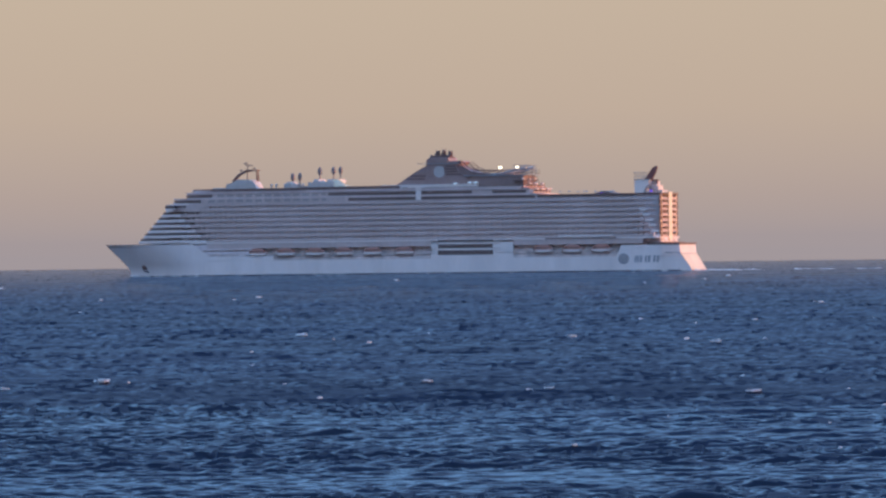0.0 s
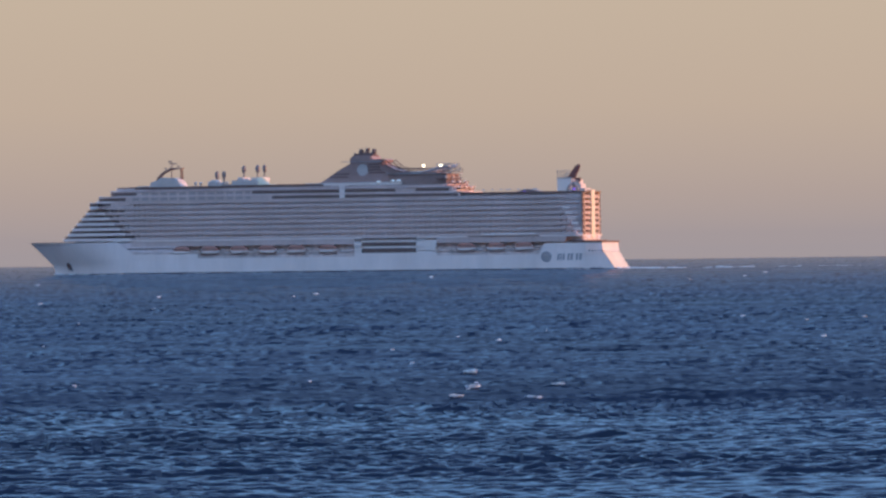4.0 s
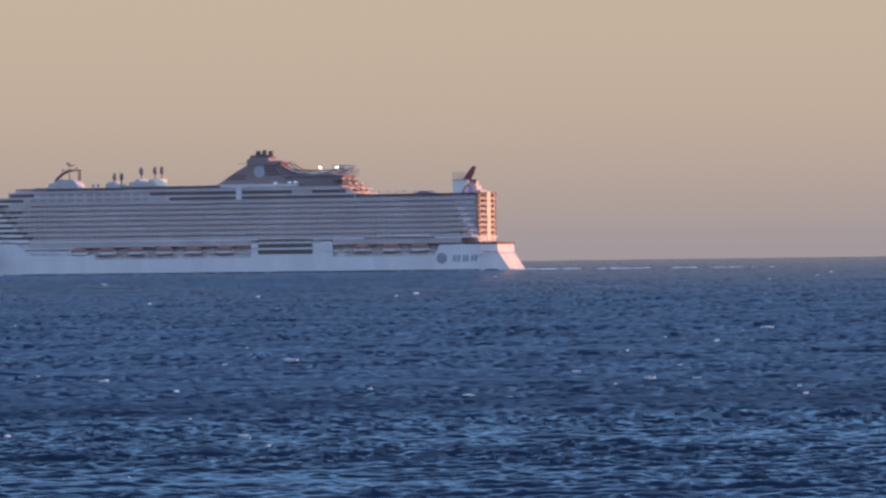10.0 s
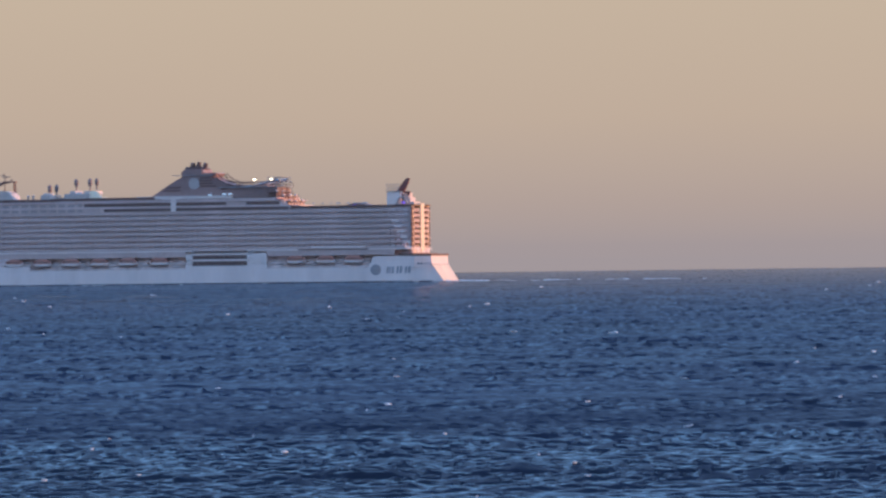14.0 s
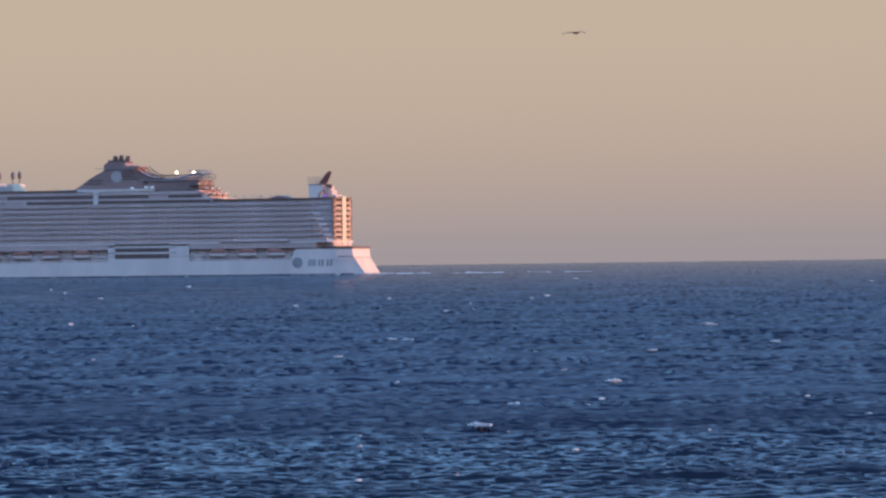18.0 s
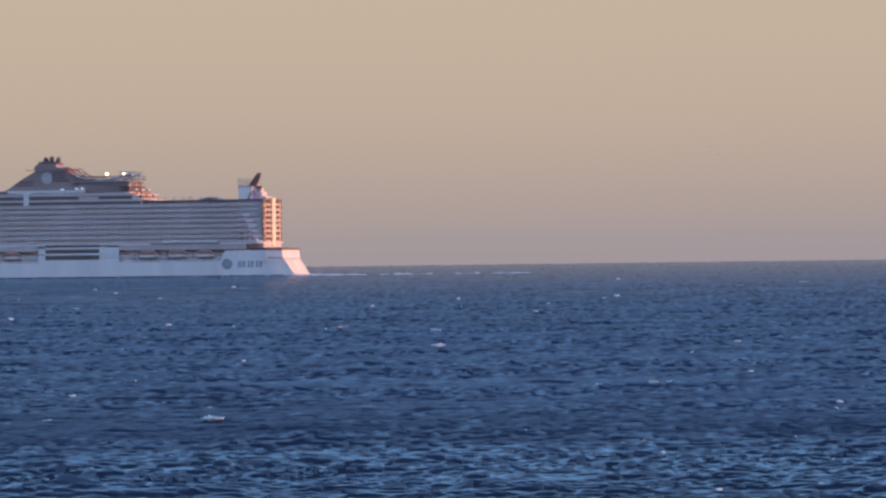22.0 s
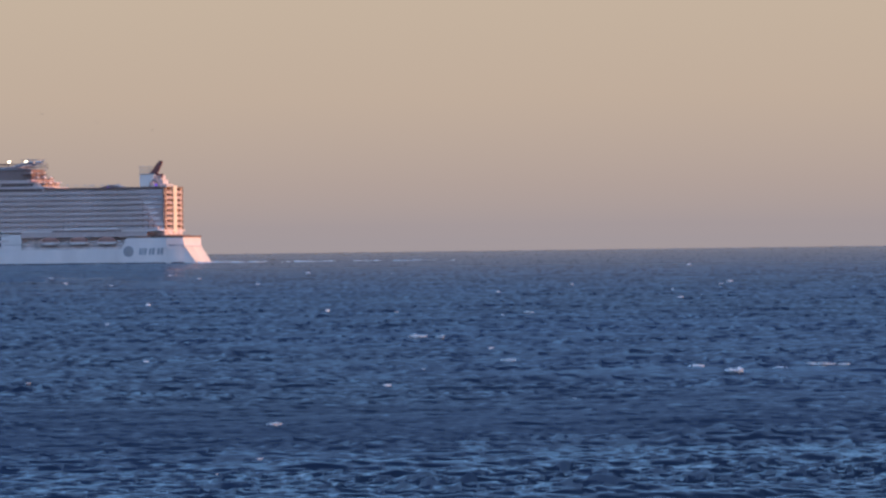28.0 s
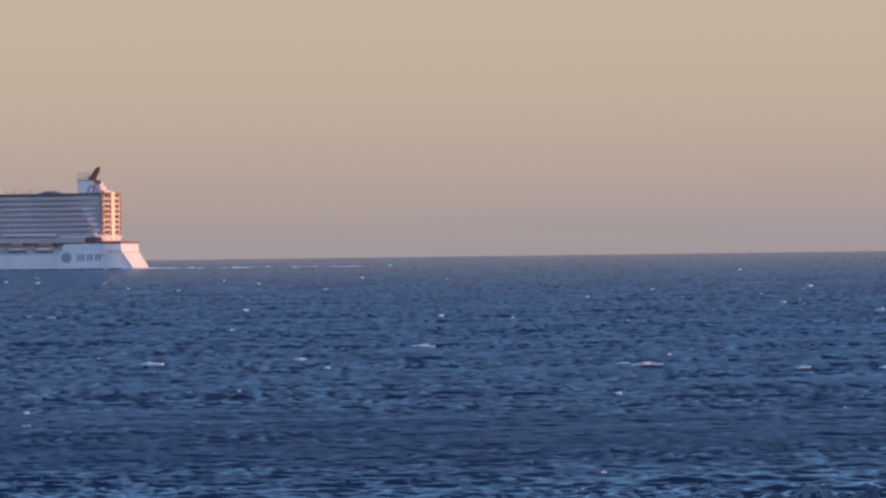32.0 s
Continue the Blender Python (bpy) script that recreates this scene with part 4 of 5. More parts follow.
def build_water_park():
    park = new("water_park")
    park.parent = ship
    tagged(park, "steel water park with slides and stairs behind the funnel")
    boxes("park_house", [(44, 72, -11, 11, 45.1, 50.6)], M_NAVY, park, "dark house under the slides")
    bm = bmesh.new()
    prism(bm, [(35.5, 50.6), (35.5, 57.0), (38.0, 55.6), (41.0, 53.9), (45.5, 52.4), (52.0, 51.8), (65.5, 51.7), (65.5, 50.6)], -7.5, 7.5, "y")
    part("slide_house", bm, M_NAVY, park, "dark stepped structure between funnel and slides")
    boxes("park_deck", [(40, 74, -12, 12, 50.6, 51.0)], M_STEEL, park)
    for y in (-11.5, 11.5):
        bm = bmesh.new()
        for z in (52.0, 53.6):
            tube(bm, (46, y, z), (74, y, z), 0.12, sides=5)
        for i in range(15):
            tube(bm, (46 + 2 * i, y, 51), (46 + 2 * i, y, 53.6), 0.10, sides=5)
        part("park_rail", bm, M_DARK, park)
    # open stair tower
    bm = bmesh.new()
    for x in (66.0, 70.0, 74.0):
        for y in (-8, 0, 8):
            tube(bm, (x, y, 46), (x - 0.3, y, 56.0 if x < 74 else 54.8), 0.16, sides=5)
    for z in (48.5, 51, 53.5, 55.8):
        for y in (-8, 0, 8):
            tube(bm, (66, y, z), (74, y, z), 0.13, sides=5)
        for x in (66.0, 70.0, 74.0):
            tube(bm, (x, -8, z), (x, 8, z), 0.13, sides=5)
    for y in (-8, 8):
        for z in (48.5, 51.0, 53.5):
            tube(bm, (66, y, z), (74, y, z + 2.4), 0.12, sides=5)
    part("stair_tower", bm, M_STEEL, park, "open steel stair tower")
    # slides: bent half pipes built as tubes
    for y0, phase, m in ((-6, 0.0, M_STEEL), (2, 1.4, M_ROOF), (7, 2.6, M_STEEL)):
        bm = bmesh.new()
        pts = []
        for i in range(15):
            s = i / 14
            pts.append((72 - 32 * s, y0 + 4.0 * math.sin(phase + s * 7.0), 54.2 - 5.2 * s + 0.7 * math.sin(s * 9 + phase)))
        pipe(bm, pts, 0.65, 8)
        part("slide", bm, m, park)
    # lattice arches joining the funnel
    for y in (-9, 9):
        bm = bmesh.new()
        pts = [(36.5, y, 57.8), (40, y, 54.6), (44, y, 52.6), (50, y, 51.4)]
        pipe(bm, pts, 0.3, 6)
        pts2 = [(38.5, y, 58.4), (42, y, 55.4), (46, y, 53.6), (54, y, 53.6)]
        pipe(bm, pts2, 0.22, 6)
        for p, q in zip(pts, pts2):
            tube(bm, p, q, 0.14, sides=5)
        for p, q in zip(pts, pts2[1:]):
            tube(bm, p, q, 0.12, sides=5)
        part("lattice_arch", bm, M_DARK, park, "curved steel lattice arch")
    # floodlights on posts
    for x, y, z in ((57.2, -3, 54.9), (66.2, -2, 54.9)):
        bm = bmesh.new()
        tube(bm, (x, y, 51), (x, y, z - 0.5), 0.14, sides=6)
        post = part("lamp_post", bm, M_STEEL, park)
        bm = bmesh.new()
        egg(bm, (x, y, z), 0.85, 0.6, 0.6)
        part("floodlight", bm, M_LAMP, post, "bright warm floodlight", smooth=True)
    for x, z in ((36.2, 46.9), (44.0, 47.3), (47.2, 47.3)):
        bm = bmesh.new()
        egg(bm, (x, -14.3, z), 1.3, 0.4, 0.5)
        part("deck_lamp", bm, M_COOL, park, "cool white deck lamp", smooth=True)


def build_aft():
    # low pool dome
    bm = bmesh.new()
    for i in range(9):
        a0 = math.pi * i / 8
        tube(bm, (109 + i * 1.2, -6, 40.3 + 1.1 * math.sin(a0)), (109 + i * 1.2, 6, 40.3 + 1.1 * math.sin(a0)), 0.65, sides=8)
    part("pool_shelter", bm, M_NAVY, ship, "low dark pool shelter")
    bm = bmesh.new()
    egg(bm, (112.5, -7.0, 40.8), 0.45, 0.25, 0.16)
    part("pool_lamp", bm, M_PURPLE, ship, "purple glowing pool lamp", smooth=True)
    for i in range(9):
        x = 92 + i * 3.4 + (i % 3) * 0.5
        bm = bmesh.new()
        tube(bm, (x, -12 + (i % 4) * 3, 40), (x, -12 + (i % 4) * 3, 41.9), 0.07, sides=5)
        pole = part("parasol", bm, M_STEEL, ship, "small deck parasol")
        bm = bmesh.new()
        tube(bm, (x, -12 + (i % 4) * 3, 41.6), (x, -12 + (i % 4) * 3, 42.2), 1.1, 0.1, 8)
        part("parasol_top", bm, M_STEEL, pole)
    # aft tower with antennas and the raked dark fin
    tower = new("aft_tower")
    tower.parent = ship
    tagged(tower, "white aft tower with a raked dark fin")
    boxes("tower_block", [(130.2, 137.8, -7, 7, 40, 47.2)], M_WHITE, tower, "plain white tower block")
    boxes("tower_coping", [(129.9, 138.1, -7.3, 7.3, 47.2, 47.6)], M_STEEL, tower)
    for x in (130.4, 132.0, 133.6, 135.2, 136.6):
        bm = bmesh.new()
        tube(bm, (x, -6.8, 47.6), (x, -6.8, 51.0), 0.15, sides=5)
        egg(bm, (x, -6.8, 51.0), 0.42, 0.42, 0.42, 8, 6)
        part("antenna", bm, M_STEEL, tower, smooth=True)
    for y in (-6.9, 6.9):
        bm = bmesh.new()
        for z in (48.3, 49.0, 49.8):
            tube(bm, (130.2, y, z), (136.4, y, z), 0.09, sides=4)
        part("tower_rail", bm, M_STEEL, tower, "rail round the tower top")
    bm = bmesh.new()
    prism(bm, [(134.9, 47.4), (139.2, 47.4), (140.2, 49.4), (141.3, 51.6), (141.9, 53.6), (141.7, 54.3), (140.3, 54.2), (139.0, 53.0), (137.2, 50.6)], -5.4, -3.6, "y")
    bmesh.ops.recalc_face_normals(bm, faces=bm.faces)
    bmesh.ops.bevel(bm, geom=[e for e in bm.edges if abs(e.verts[0].co.y - e.verts[1].co.y) < 0.1], offset=0.35, segments=2, affect="EDGES")
    part("fin", bm, M_FIN, tower, "raked maroon fin")
    boxes("fin_bracket", [(138.4, 142.2, -5.0, -4.0, 46.6, 47.4), (141.2, 142.0, -5.0, -4.0, 45.2, 46.6)], M_FIN, tower, "maroon bracket under the fin")
    boxes("tower_stair", [(138.8, 142.2, -5, 5, 40, 44.4), (142.2, 144.6, -6, 6, 40, 42.0), (138.8, 141.0, -4, 4, 44.4, 46.6)], M_ROOF, tower, "stepped sunlit blocks behind the tower")
    bm = bmesh.new()
    pipe(bm, [(135.6, -8, 40.2), (136.4, -8, 42.6), (137.8, -8, 44.2), (139.4, -8, 44.4), (140.9, -8, 43.0), (141.6, -8, 40.2)], 0.55, 7)
    part("tower_arch", bm, M_TINT, tower, "grey-brown bent slide arch")
    bm = bmesh.new()
    egg(bm, (139.2, -7.6, 41.6), 0.8, 0.4, 0.5)
    part("purple_lamp", bm, M_PURPLE, tower, "purple glowing deck lamp", smooth=True)
    boxes("stern_cap", [(142.7, 147.4, -15.6, 15.6, 40.0, 40.5)], M_TEAK, ship, "cap over the stern balconies")


build_hull()
build_promenade()
build_boats()
build_balconies()
lower_works = set(ship.children)
build_upper()
build_mast()
build_funnel()
build_water_park()
build_aft()
for ob in ship.children:
    if ob not in lower_works:
        ob.location.z -= 0.5          # the upper works stand on the eight balcony decks


# ---------------------------------------------------------------- foam
def foam_lump(bm, c, w, h, deep, rng):
    """A low, lumpy heap of foam: a few squashed, ragged balls side by side."""
    for i in range(int(rng.integers(6, 11))):
        u = rng.uniform(-0.5, 0.5)
        k = 1 - 1.3 * abs(u)
        m = Matrix.LocRotScale((c[0] + u * w, c[1] + rng.uniform(-0.3, 0.3) * deep, c[2]), Euler((0, 0, rng.uniform(-0.4, 0.4))), (w * rng.uniform(0.08, 0.24), deep * rng.uniform(0.2, 0.5), h * k * rng.uniform(0.6, 1.1)))
        made = bmesh.ops.create_icosphere(bm, subdivisions=1, radius=1, matrix=m)
        for v in made["verts"]:
            v.co += Vector(rng.uniform(-1, 1, 3)) * 0.12 * h


def soften(me):
    """Foam scatters light: its faces shade as if they leaned to the sky."""
    me.shade_smooth()
    n = np.empty(len(me.vertices) * 3)
    me.vertices.foreach_get("normal", n)
    n = n.reshape(-1, 3) * (0.2, 0.6, 0.6) + np.array([0.18, -0.25, 0.54])
    me.normals_split_custom_set_from_vertices(n / np.linalg.norm(n, axis=1, keepdims=True))


def whitecap_kinds():
    """Seven ragged crests one metre wide: a broken ridge of froth, thinner towards its ends, with spatter round it."""
    kinds = []
    for i in range(7):
        rng = np.random.default_rng(40 + i)
        bm = bmesh.new()
        high = 0.10 + 0.018 * i
        lean = rng.uniform(-0.12, 0.12)
        for k in range(5):
            u = -0.36 + 0.18 * k + rng.uniform(-0.06, 0.06)
            top = high * (1 - 1.6 * abs(u - lean) ** 1.4) * rng.uniform(0.55, 1.1)
            core = bmesh.ops.create_icosphere(bm, subdivisions=2 if k in (1, 2, 3) else 1, radius=1, matrix=Matrix.LocRotScale((u, rng.uniform(-0.08, 0.08), 0), None, (rng.uniform(0.07, 0.15), 0.16, max(top, 0.02))))
            for v in core["verts"]:
                v.co += Vector(rng.uniform(-1, 1, 3) * (0.02, 0.02, 0.22 * high))
        foam_lump(bm, (lean, 0, 0), 0.8, high * 0.8, 0.4, rng)
        for k in range(1 + i % 2):
            foam_lump(bm, (rng.uniform(-0.36, 0.36), rng.uniform(-0.2, 0.2), 0), 0.24, 0.06, 0.2, rng)
        me = bpy.data.meshes.new("whitecap")
        bm.to_mesh(me)
        bm.free()
        soften(me)
        me.materials.append(M_FOAM)
        kinds.append(me)
    return kinds


WHITECAPS = whitecap_kinds()
CAP_DRIFT = Vector((3.6, -2.2, 0.0))
cap_count = 0


def breakers(t, *spots):
    """Whitecaps that stand at these places (east, north, width in metres) at t seconds: each rises out of the water, runs on and sinks."""
    global cap_count
    pieces = []
    for x, y, w in spots:
        rise = min(0.10 + 0.06 * w, 0.32) if w > 0.8 else 0.0
        near = 1 - (rise + 0.08) / EYE.z          # a place on the level sea, raised along the glance to the crest's height
        x, y = x * near, y * near
        if rise:
            CRESTS.append((x - DRIFT * t, y + SHOREWARD * t + 0.3, 1.25 * w, rise + 0.04))
        if w < 1.8:
            pieces.append((x, y, w, rise))
        else:                          # a broad crest breaks in three ragged pieces
            pieces += [(x, y, w * 0.55, rise), (x - 0.36 * w, y + 0.5, w * 0.38, rise), (x + 0.40 * w, y - 0.3, w * 0.33, rise)]
    for x, y, w, rise in pieces:
        ob = new("whitecap", WHITECAPS[cap_count * 5 % 7])
        cap_count += 1
        ob.scale = (w * 1.1, w, w * 0.92)
        tagged(ob, "small white foam crest breaking on the blue sea", "wave", "whitecaps on the sea")
        top = float(sea_height(np.array([x - DRIFT * t]), np.array([y + SHOREWARD * t]))[0]) + 0.02 + rise
        rows = []
        for dt, lift in ((-0.95, -1.6), (-0.5, -0.12 * w), (0.0, 0.14), (0.5, -0.08 * w), (0.95, -1.6)):
            if 0 <= t + dt <= SECONDS:
                at = Vector((x, y, top + lift)) + CAP_DRIFT * dt
                rows.append((t + dt, at))
        if rows[0][0] > 0.0:
            rows.insert(0, (0.0, rows[0][1]))
        if rows[-1][0] < SECONDS:
            rows.append((SECONDS, rows[-1][1]))
        walk(ob, [(a, pose(p.x, p.y, p.z, 0, 0, (x * 37) % 24 - 12)) for a, p in rows])


def stray_breakers(t):
    """Whitecaps strewn at random over the sea in view."""
    rng = np.random.default_rng(int(t * 10) + 7)
    spots = []
    for i in range(5):
        y = 10.45 / rng.uniform(0.011, 0.030)
        spots.append((y * rng.uniform(-0.078, 0.078), y, y * rng.uniform(0.0009, 0.0026)))
    breakers(t, *spots)


def build_flecks():
    """Scattered small flecks that ride with the waves."""
    rng = np.random.default_rng(11)
    bm = bmesh.new()
    for i in range(150):
        y = 10.6 / rng.uniform(0.0045, 0.036)
        x = rng.uniform(-y * 0.084 - DRIFT * SECONDS, y * 0.084)
        w = y * rng.uniform(0.0003, 0.0010)
        z = float(sea_height(np.array([x]), np.array([y]))[0]) + 0.06
        m = Matrix.LocRotScale((x, y, z), Euler((0, 0, rng.uniform(-0.5, 0.5))), (w * 0.6, w * 0.8, w * rng.uniform(0.10, 0.24)))
        bmesh.ops.create_icosphere(bm, subdivisions=1, radius=1, matrix=m)
    me = bpy.data.meshes.new("foam_flecks")
    bm.to_mesh(me)
    bm.free()
    soften(me)
    me.materials.append(M_FOAM)
    return tagged(new("foam_flecks", me), "small scattered white foam flecks on the waves", "foam", kind="stuff")


def build_wake():
    """The churned water behind the stern, and a little at the stem and along the side; it keeps pace with the ship."""
    rng = np.random.default_rng(23)
    bm = bmesh.new()
    for i in range(60):
        s = rng.random() ** 2.0
        x = 161 + 140 * s
        foam_lump(bm, (x, rng.uniform(-13, 13), 0.0), rng.uniform(3, 10), rng.uniform(0.3, 0.85) * (1 - 0.65 * s), 2.0, rng)
    for i in range(26):
        x = -149 + 16 * rng.random() ** 2
        foam_lump(bm, (x, -half(x, 0.3) - 0.5, 0.0), rng.uniform(1, 2.6), rng.uniform(0.3, 0.8), 0.8, rng)
    for i in range(40):
        x = rng.uniform(-130, 158)
        foam_lump(bm, (x, -half(x, 0.3) - 0.8, 0.0), rng.uniform(1, 4), rng.uniform(0.15, 0.4), 0.8, rng)
    me = bpy.data.meshes.new("wake_foam")
    bm.to_mesh(me)
    bm.free()
    soften(me)
    me.materials.append(M_FOAM)
    return tagged(new("wake_foam", me), "thin pale foam of the ship's wake on the water", "foam", kind="stuff")


flecks = build_flecks()
wake = build_wake()


# ---------------------------------------------------------------- gulls
def build_gull(size):
    """A gull that flies towards +x: body, tail and two bent wings that turn at the shoulder."""
    gull = tagged(new("gull"), "dark gull flying low over the sea", "bird", "gulls in the air")
    bm = bmesh.new()
    egg(bm, (0, 0, 0), 0.20 * size, 0.055 * size, 0.06 * size, 12, 8)
    egg(bm, (0.19 * size, 0, 0.025 * size), 0.055 * size, 0.04 * size, 0.04 * size, 10, 6)
    tube(bm, (0.23 * size, 0, 0.022 * size), (0.29 * size, 0, 0.010 * size), 0.014 * size, 0.003 * size, 6)
    part("body", bm, M_BIRD, gull, smooth=True)
    bm = bmesh.new()
    prism(bm, [(-0.16 * size, -0.03 * size), (-0.32 * size, -0.07 * size), (-0.32 * size, 0.07 * size), (-0.16 * size, 0.03 * size)], -0.008 * size, 0.012 * size)
    part("tail", bm, M_BIRD, gull)
    wings = []
    for side in (-1, 1):
        bm = bmesh.new()
        line = ((0.09, 0.0, 0.0), (0.13, 0.22, 0.05), (0.06, 0.45, 0.05), (-0.10, 0.66, 0.01))
        back = ((-0.08, 0.0, 0.0), (-0.05, 0.22, 0.045), (-0.07, 0.45, 0.045), (-0.12, 0.66, 0.005))
        rows = []
        for (a, b, c), (d, e, f) in zip(line, back):
            rows.append([bm.verts.new((a * size, side * b * size, c * size)), bm.verts.new((d * size, side * e * size, f * size)), bm.verts.new(((a + d) / 2 * size, side * b * size, (c + 0.018) * size))])
        for r0, r1 in zip(rows, rows[1:]):
            for i in range(3):
                bm.faces.new((r0[i], r0[(i + 1) % 3], r1[(i + 1) % 3], r1[i]))
        bm.faces.new(rows[0])
        bm.faces.new(rows[-1][::-1])
        wings.append((side, part("wing", bm, M_BIRD, gull)))
    return gull, wings


def fly(gull_and_wings, rows, turn, beat, t0, t1):
    """Rows of seconds and place; beat: wing beats a second between t0 and t1."""
    gull, wings = gull_and_wings
    walk(gull, [(t, pose(*p, 0, 0, turn)) for t, p in rows])
    n = int((t1 - t0) * beat * 2)
    for side, wing in wings:
        steps = [(0.0, 5)] + [(t0 + i / (beat * 2), 9 if i % 2 else -7) for i in range(n + 1)] + [(SECONDS, 5)]
        walk(wing, [(t, pose(0, side * 0.0, 0, side * a, 0, 0)) for t, a in steps])


# ---------------------------------------------------------------- what moves
SHIP_AT = Vector((-23.636, 2916.274, 0.0))
SHIP_GOES = Vector((-9.15746, 1.90154, 0.0))       # metres a second


def ship_pose(t):
    at = SHIP_AT + SHIP_GOES * t
    return pose(at.x, at.y, at.z, 0, 0, -(17.2 - 0.12350 * t))


gull_high = build_gull(1.0)
gull_near = build_gull(0.5)
gull_low = build_gull(0.95)
gulls_far = [build_gull(0.55) for _ in range(3)]


def motions():
    walk(ship, [(t, ship_pose(t)) for t in (0, 8, 16, 24, 32)])
    walk(wake, [(t, ship_pose(t)) for t in (0, 8, 16, 24, 32)])
    fly(gull_high, [(0, (-230, 246, 29)), (15.6, (-25.0, 241, 22.2)), (16.6, (-12.62, 240, 20.42)), (17, (-7.71, 240, 19.97)), (17.4, (-2.58, 240, 19.83)), (17.8, (3.28, 240, 19.88)),
                    (18.2, (9.09, 240, 20.11)), (18.6, (14.74, 240, 20.73)), (19.6, (29, 239, 23.6)), (32, (200, 232, 45))], 48, 2.2, 15.8, 19.2)
    fly(gull_near, [(0, (125, 80, 22)), (7.6, (18.5, 76, 6.6)), (8.4, (7.9, 75.5, 7.6)), (8.8, (2.46, 75, 9.55)), (8.9, (1.10, 75, 10.30)), (9.0, (-0.31, 75, 10.94)), (9.1, (-1.75, 75, 11.01)), (9.2, (-3.17, 75, 10.2)), (9.3, (-4.59, 75, 9.5)), (9.8, (-11.6, 75, 7.6)), (32, (-320, 85, 30))], 178, 2.5, 8.2, 9.8)
    fly(gull_low, [(0, (-0.87, 380, 14.75)), (1.0, (12.75, 380, 13.61)), (1.6, (21.14, 380, 13.18)), (2.0, (26.43, 380, 12.78)), (2.2, (29.23, 380, 12.46)), (4.5, (60, 379, 13.5)), (32, (430, 370, 40))], 0, 2.4, 0.0, 3.0)
    for i, bird in enumerate(gulls_far):
        a, b = i * 1.2, -i * 1.4
        fly(bird, [(0, (420 + a, 930, 24 + b)), (22, (43.8 + a, 900, 28.6 + b)), (23, (25.7 - a, 900, 32.0 + b)), (23.6, (14.7 + a, 900, 30.1 + b)), (32, (-130 + a, 880, 34 + b))], 178, 1.6 + 0.2 * i, 21, 24.6)
    breakers(0, (22.9, 415, 1.11), (-28.8, 469, 1.25), (-18.6, 729, 1.46), (-1.5, 461, 0.92), (30.8, 634, 1.13), (-35.5, 451, 0.8), (6.3, 424, 0.75), (8, 430, 0.76), (25.2, 473, 0.74), (15.8, 695, 1.08))
    breakers(1, (13.5, 298, 0.86), (18.4, 451, 1.3), (38.8, 540, 1.08), (-20.6, 386, 0.69), (-34.4, 441, 0.69), (-19.2, 386, 0.6), (-15.6, 715, 1.11), (0.7, 374, 0.58), (29.8, 469, 0.63), (25.9, 537, 0.72))
    breakers(2, (8.9, 427, 1.9), (0.9, 523, 1.51), (35.2, 451, 1.3), (-31.2, 428, 1.14), (-33.8, 519, 1.38), (-3.6, 275, 0.73), (-15, 660, 1.47), (31.9, 473, 0.95), (-0.9, 369, 0.74), (10.5, 436, 0.68))
    breakers(5, (-28.3, 432, 1.25), (14.6, 426, 1.23), (-2.4, 273, 0.73), (-1.2, 274, 0.73), (6, 461, 1.13), (5.5, 372, 0.83), (1.2, 606, 1.35), (-22.3, 495, 0.99), (-12.8, 468, 0.83), (7.5, 463, 0.72))
    breakers(6, (-31.9, 874, 1.94), (35.6, 465, 0.93), (7.9, 563, 1), (18.3, 865, 1.35), (-40, 920, 1.43), (-7.7, 720, 0.96), (-92.4, 1555, 2.07), (-31.5, 509, 0.57), (37.7, 691, 0.77), (11.4, 1174, 1.3))
    breakers(7, (-16, 329, 0.95), (-28.4, 880, 1.96), (-29.5, 1109, 1.97), (7, 598, 0.93), (40.2, 511, 0.68), (-18.8, 341, 0.45), (66.2, 1125, 1.25), (-1.1, 587, 0.65), (-4.5, 705, 0.63), (-6.7, 619, 0.55))
    breakers(8, (23.8, 1012, 2.25), (-34.3, 685, 1.37), (-34, 846, 1.69), (5.7, 795, 1.41), (-5.2, 365, 0.57), (-51.1, 1203, 1.87), (-11.6, 902, 1.4), (-19.4, 439, 0.68), (24.1, 432, 0.58), (30.9, 720, 0.8))
    breakers(9, (19.2, 434, 1.64), (-9, 453, 1.51), (23, 460, 1.53), (-24.2, 510, 1.25), (14.7, 461, 1.02), (-20.4, 850, 1.7), (134.1, 1711, 3.42), (13.1, 463, 0.72), (-7.9, 895, 1.39), (50, 780, 1.21))
    breakers(10, (-14.5, 545, 1.33), (2, 405, 0.9), (42.3, 722, 1.6), (17.1, 456, 0.91), (-11.3, 321, 0.57), (20.4, 445, 0.79), (-27.1, 451, 0.8), (11.7, 481, 0.75), (5, 403, 0.54), (5.9, 443, 0.59))
    breakers(11, (-9.9, 325, 1.37), (-14.4, 488, 1.52), (18.9, 456, 1.32), (20.3, 795, 1.77), (-27.9, 360, 0.8), (13.8, 487, 0.87), (12.2, 573, 0.89), (13.5, 961, 1.49), (1.2, 1014, 1.35), (19.7, 419, 0.47))
    breakers(12, (21.7, 451, 2.6), (-11, 495, 2.09), (-15.4, 445, 1.58), (10.1, 391, 1.3), (8.2, 444, 1.28), (-29.5, 396, 1.14), (-24.6, 621, 1.66), (-16.2, 381, 0.85), (23, 764, 1.7), (14.4, 563, 0.88))
    breakers(13, (-21.5, 439, 0.98), (-15.3, 902, 1.8), (-18.7, 619, 1.1), (22.8, 491, 0.87), (12.1, 364, 0.57), (11.4, 390, 0.61), (6.7, 401, 0.62), (-7.7, 373, 0.5), (8.4, 388, 0.52), (-4.1, 515, 0.69))
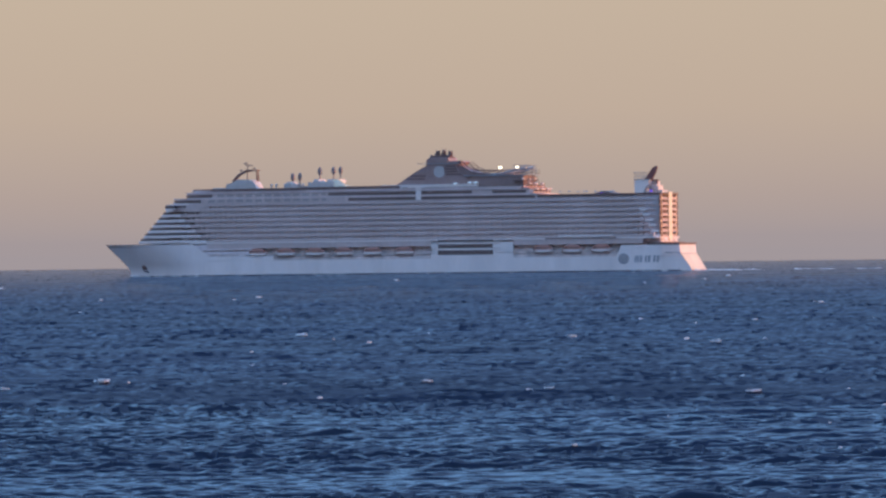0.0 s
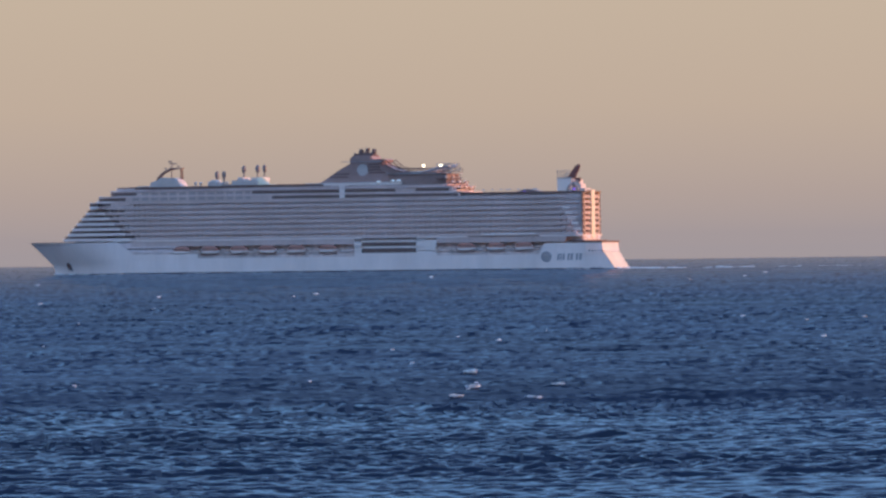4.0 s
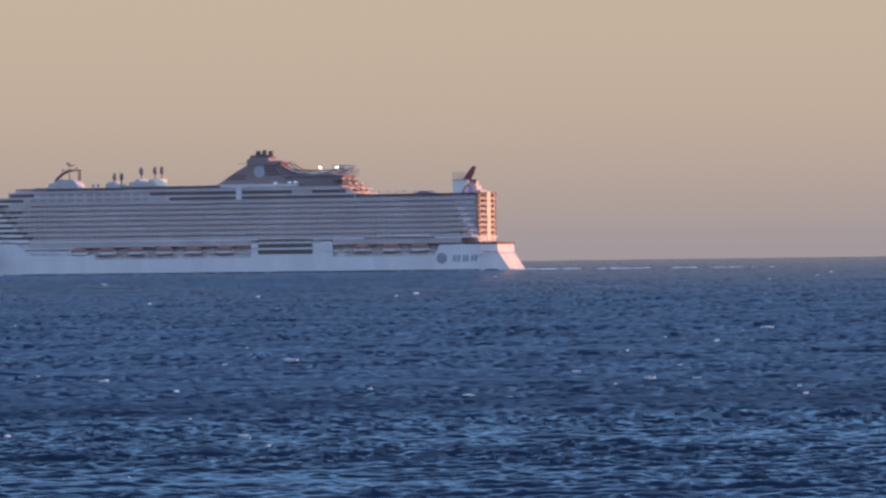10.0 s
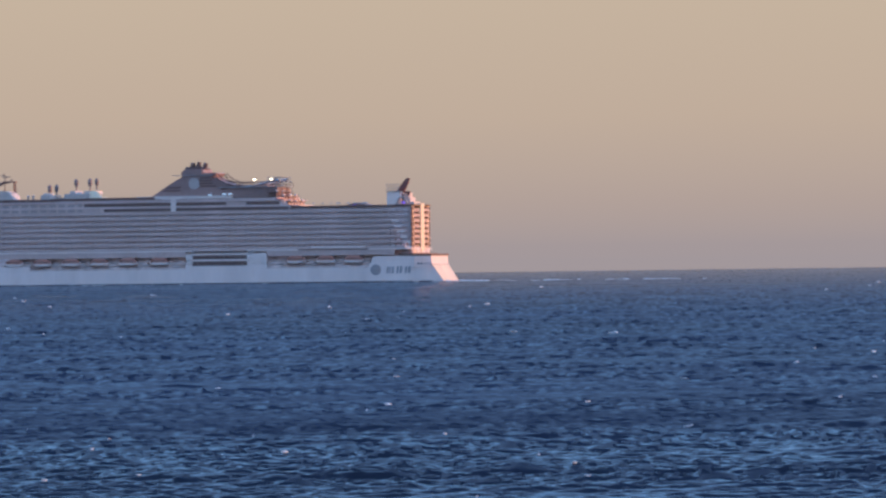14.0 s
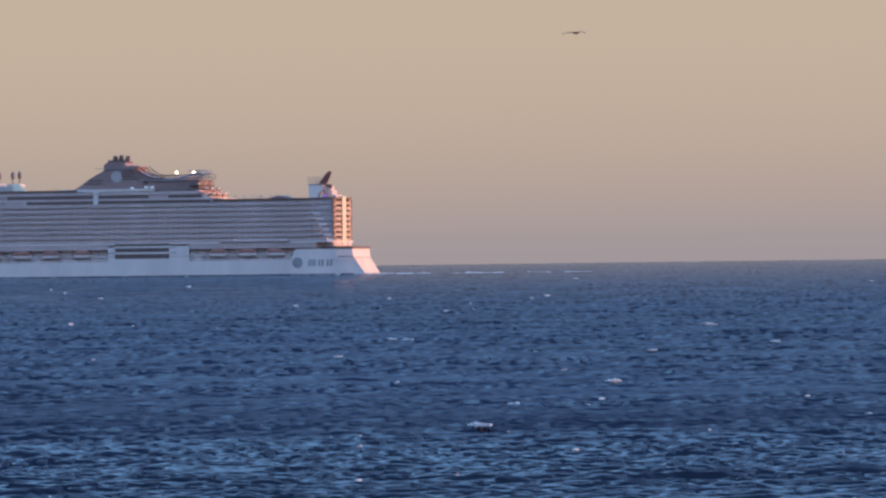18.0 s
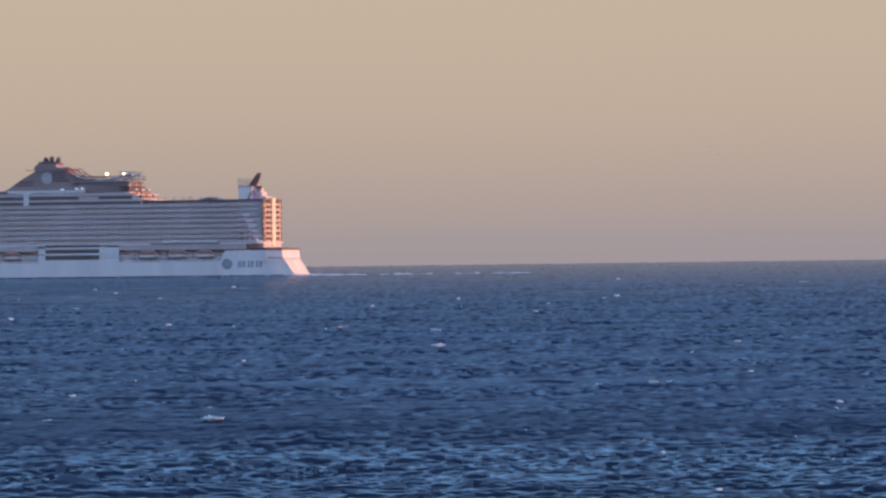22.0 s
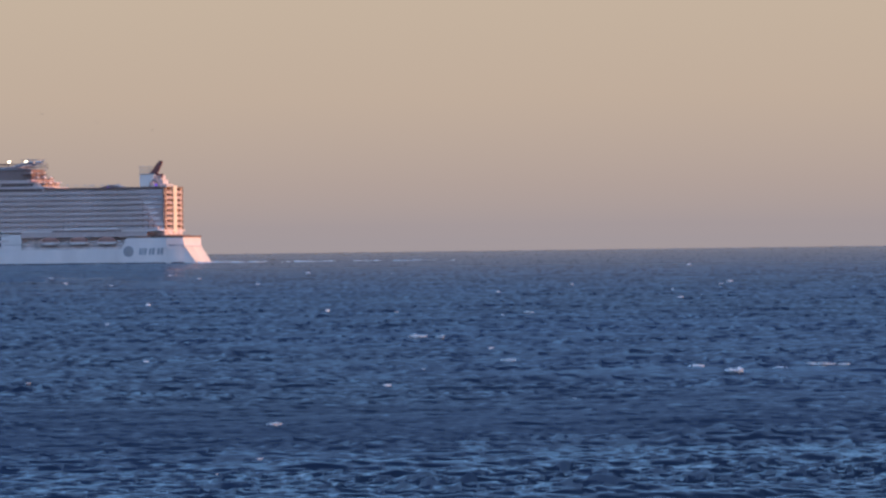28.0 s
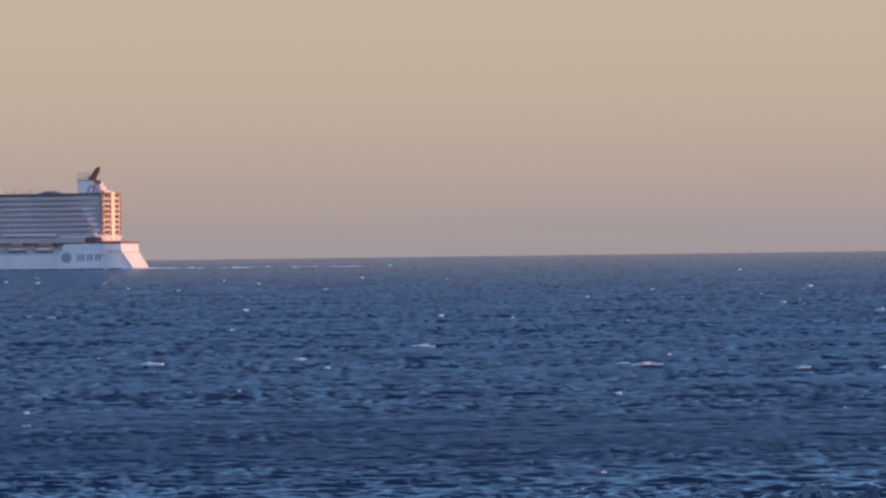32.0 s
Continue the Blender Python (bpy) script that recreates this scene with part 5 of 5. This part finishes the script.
    breakers(16, (27.3, 458, 1.83), (-10.8, 645, 2.01), (-2.4, 365, 0.97), (23.7, 522, 0.93), (14.4, 383, 0.6), (33.9, 673, 0.9), (35.4, 475, 0.63), (-12.3, 468, 0.62), (3.7, 369, 0.33), (21.8, 574, 0.51))
    breakers(17, (7.9, 351, 1.02), (29.1, 459, 1.22), (24.1, 358, 0.88), (-21.2, 407, 1), (10.4, 398, 0.71), (34.3, 790, 1.4), (-31.6, 682, 0.91), (-30.6, 491, 0.55), (5.8, 701, 0.78), (-24.5, 441, 0.49))
    breakers(18, (2.7, 338, 1.28), (39.1, 801, 2.31), (14.5, 456, 1.11), (22.9, 591, 1.18), (5.5, 391, 0.78), (-3.2, 678, 1.21), (-5.3, 685, 1.22), (38.7, 636, 1.13), (-9.8, 566, 0.88), (27.1, 350, 0.47))
    breakers(19, (20.2, 400, 1.16), (-21, 482, 1.29), (-19.9, 505, 1.35), (-4.3, 638, 1.56), (34.9, 544, 1.21), (-53, 781, 1.56), (-24.8, 592, 1.05), (-9.6, 391, 0.69), (62.2, 824, 1.28), (-19.3, 847, 1.13))
    breakers(20, (2.5, 387, 1.2), (-17.2, 507, 1.46), (19.8, 287, 0.77), (21.7, 331, 0.88), (4.6, 333, 0.82), (-16, 696, 1.7), (-1.6, 380, 0.85), (7.2, 328, 0.73), (-35.2, 468, 0.94), (38.3, 832, 1.66))
    breakers(21, (26.5, 378, 1.43), (15, 320, 0.85), (-1.9, 595, 1.45), (25.4, 538, 1.08), (12, 449, 0.9), (3.9, 377, 0.67), (3.1, 470, 0.73), (11.5, 510, 0.79), (-17.5, 408, 0.63), (8.8, 322, 0.43))
    breakers(22, (-14.4, 364, 1.21), (-13.5, 813, 1.99), (0.5, 641, 1.42), (0.2, 776, 1.55), (-25.4, 367, 0.65), (17.6, 449, 0.7), (119.1, 1797, 2.8), (35.1, 646, 0.72), (-74, 1158, 1.29), (19, 451, 0.5))
    breakers(23, (7.5, 322, 1.22), (23.8, 442, 1.18), (-9.3, 586, 1.56), (16.8, 430, 0.96), (-42.1, 742, 1.65), (4.2, 684, 1.52), (5.7, 324, 0.65), (24.6, 519, 1.04), (-1, 571, 1.01), (-22.6, 354, 0.55))
    breakers(24, (-6.7, 597, 1.86), (17.7, 457, 1.42), (-17.3, 390, 1.13), (-26.8, 522, 1.51), (8.1, 359, 0.88), (23.7, 506, 1.24), (-52.9, 708, 1.73), (7.5, 340, 0.76), (19.5, 324, 0.65), (8.9, 314, 0.56))
    breakers(25, (-29.2, 499, 2.88), (-32.6, 503, 1.68), (-15.3, 396, 1.23), (-7.5, 335, 1.04), (-9.3, 492, 1.09), (25.9, 502, 1.11), (3.7, 241, 0.53), (1.2, 584, 1.17), (-60, 934, 1.87), (48.6, 985, 1.97))
    breakers(28, (31.1, 455, 2.02), (23.1, 436, 1.26), (-2.2, 611, 1.63), (27.3, 447, 1.19), (6, 481, 1.28), (21.1, 459, 1.22), (-9.3, 315, 0.77), (32.8, 454, 1.01), (0.2, 609, 0.95), (12.9, 797, 1.24))
    breakers(29, (32.6, 446, 3.96), (-24.6, 454, 1.71), (22, 501, 1.45), (-9.4, 375, 0.92), (-38.3, 547, 1.34), (1.6, 361, 0.88), (23.9, 505, 1.12), (-41.9, 555, 1.23), (0.3, 605, 1.34), (-28.4, 749, 1.5))
    breakers(30, (-34.4, 547, 3.04), (9.3, 240, 0.8), (16.7, 385, 1.28), (26.6, 506, 1.35), (-24.1, 457, 1.02), (27.2, 373, 0.83), (24.5, 504, 1.12), (-9.4, 539, 1.08), (59.6, 842, 1.68), (2.6, 364, 0.65))
    breakers(31, (29.5, 445, 2.97), (32.7, 443, 2.95), (-6.7, 589, 3.27), (11.2, 239, 1.06), (-29.9, 530, 2.12), (-10.1, 378, 0.84), (61.1, 824, 1.65), (22, 621, 1.24), (27.5, 497, 0.99), (-9.8, 578, 1.03))
    breakers(32, (17.3, 479, 2.34), (-2.2, 585, 2.21), (-26.4, 507, 1.69), (29.5, 461, 1.13), (15.5, 485, 1.08), (36.3, 461, 1.02), (-13.5, 525, 1.05), (-60.8, 865, 1.35), (65.5, 840, 1.31), (-25, 334, 0.52))
    for t in (3, 3.8, 14, 14.9, 26, 26.9):
        stray_breakers(t)
    water = build_sea()
    for sheet in (water, flecks):
        walk(sheet, [(0, pose(0, 0, 0)), (16, pose(DRIFT * 16, -SHOREWARD * 16, 0)), (32, pose(DRIFT * 32, -SHOREWARD * 32, 0))])


motions()
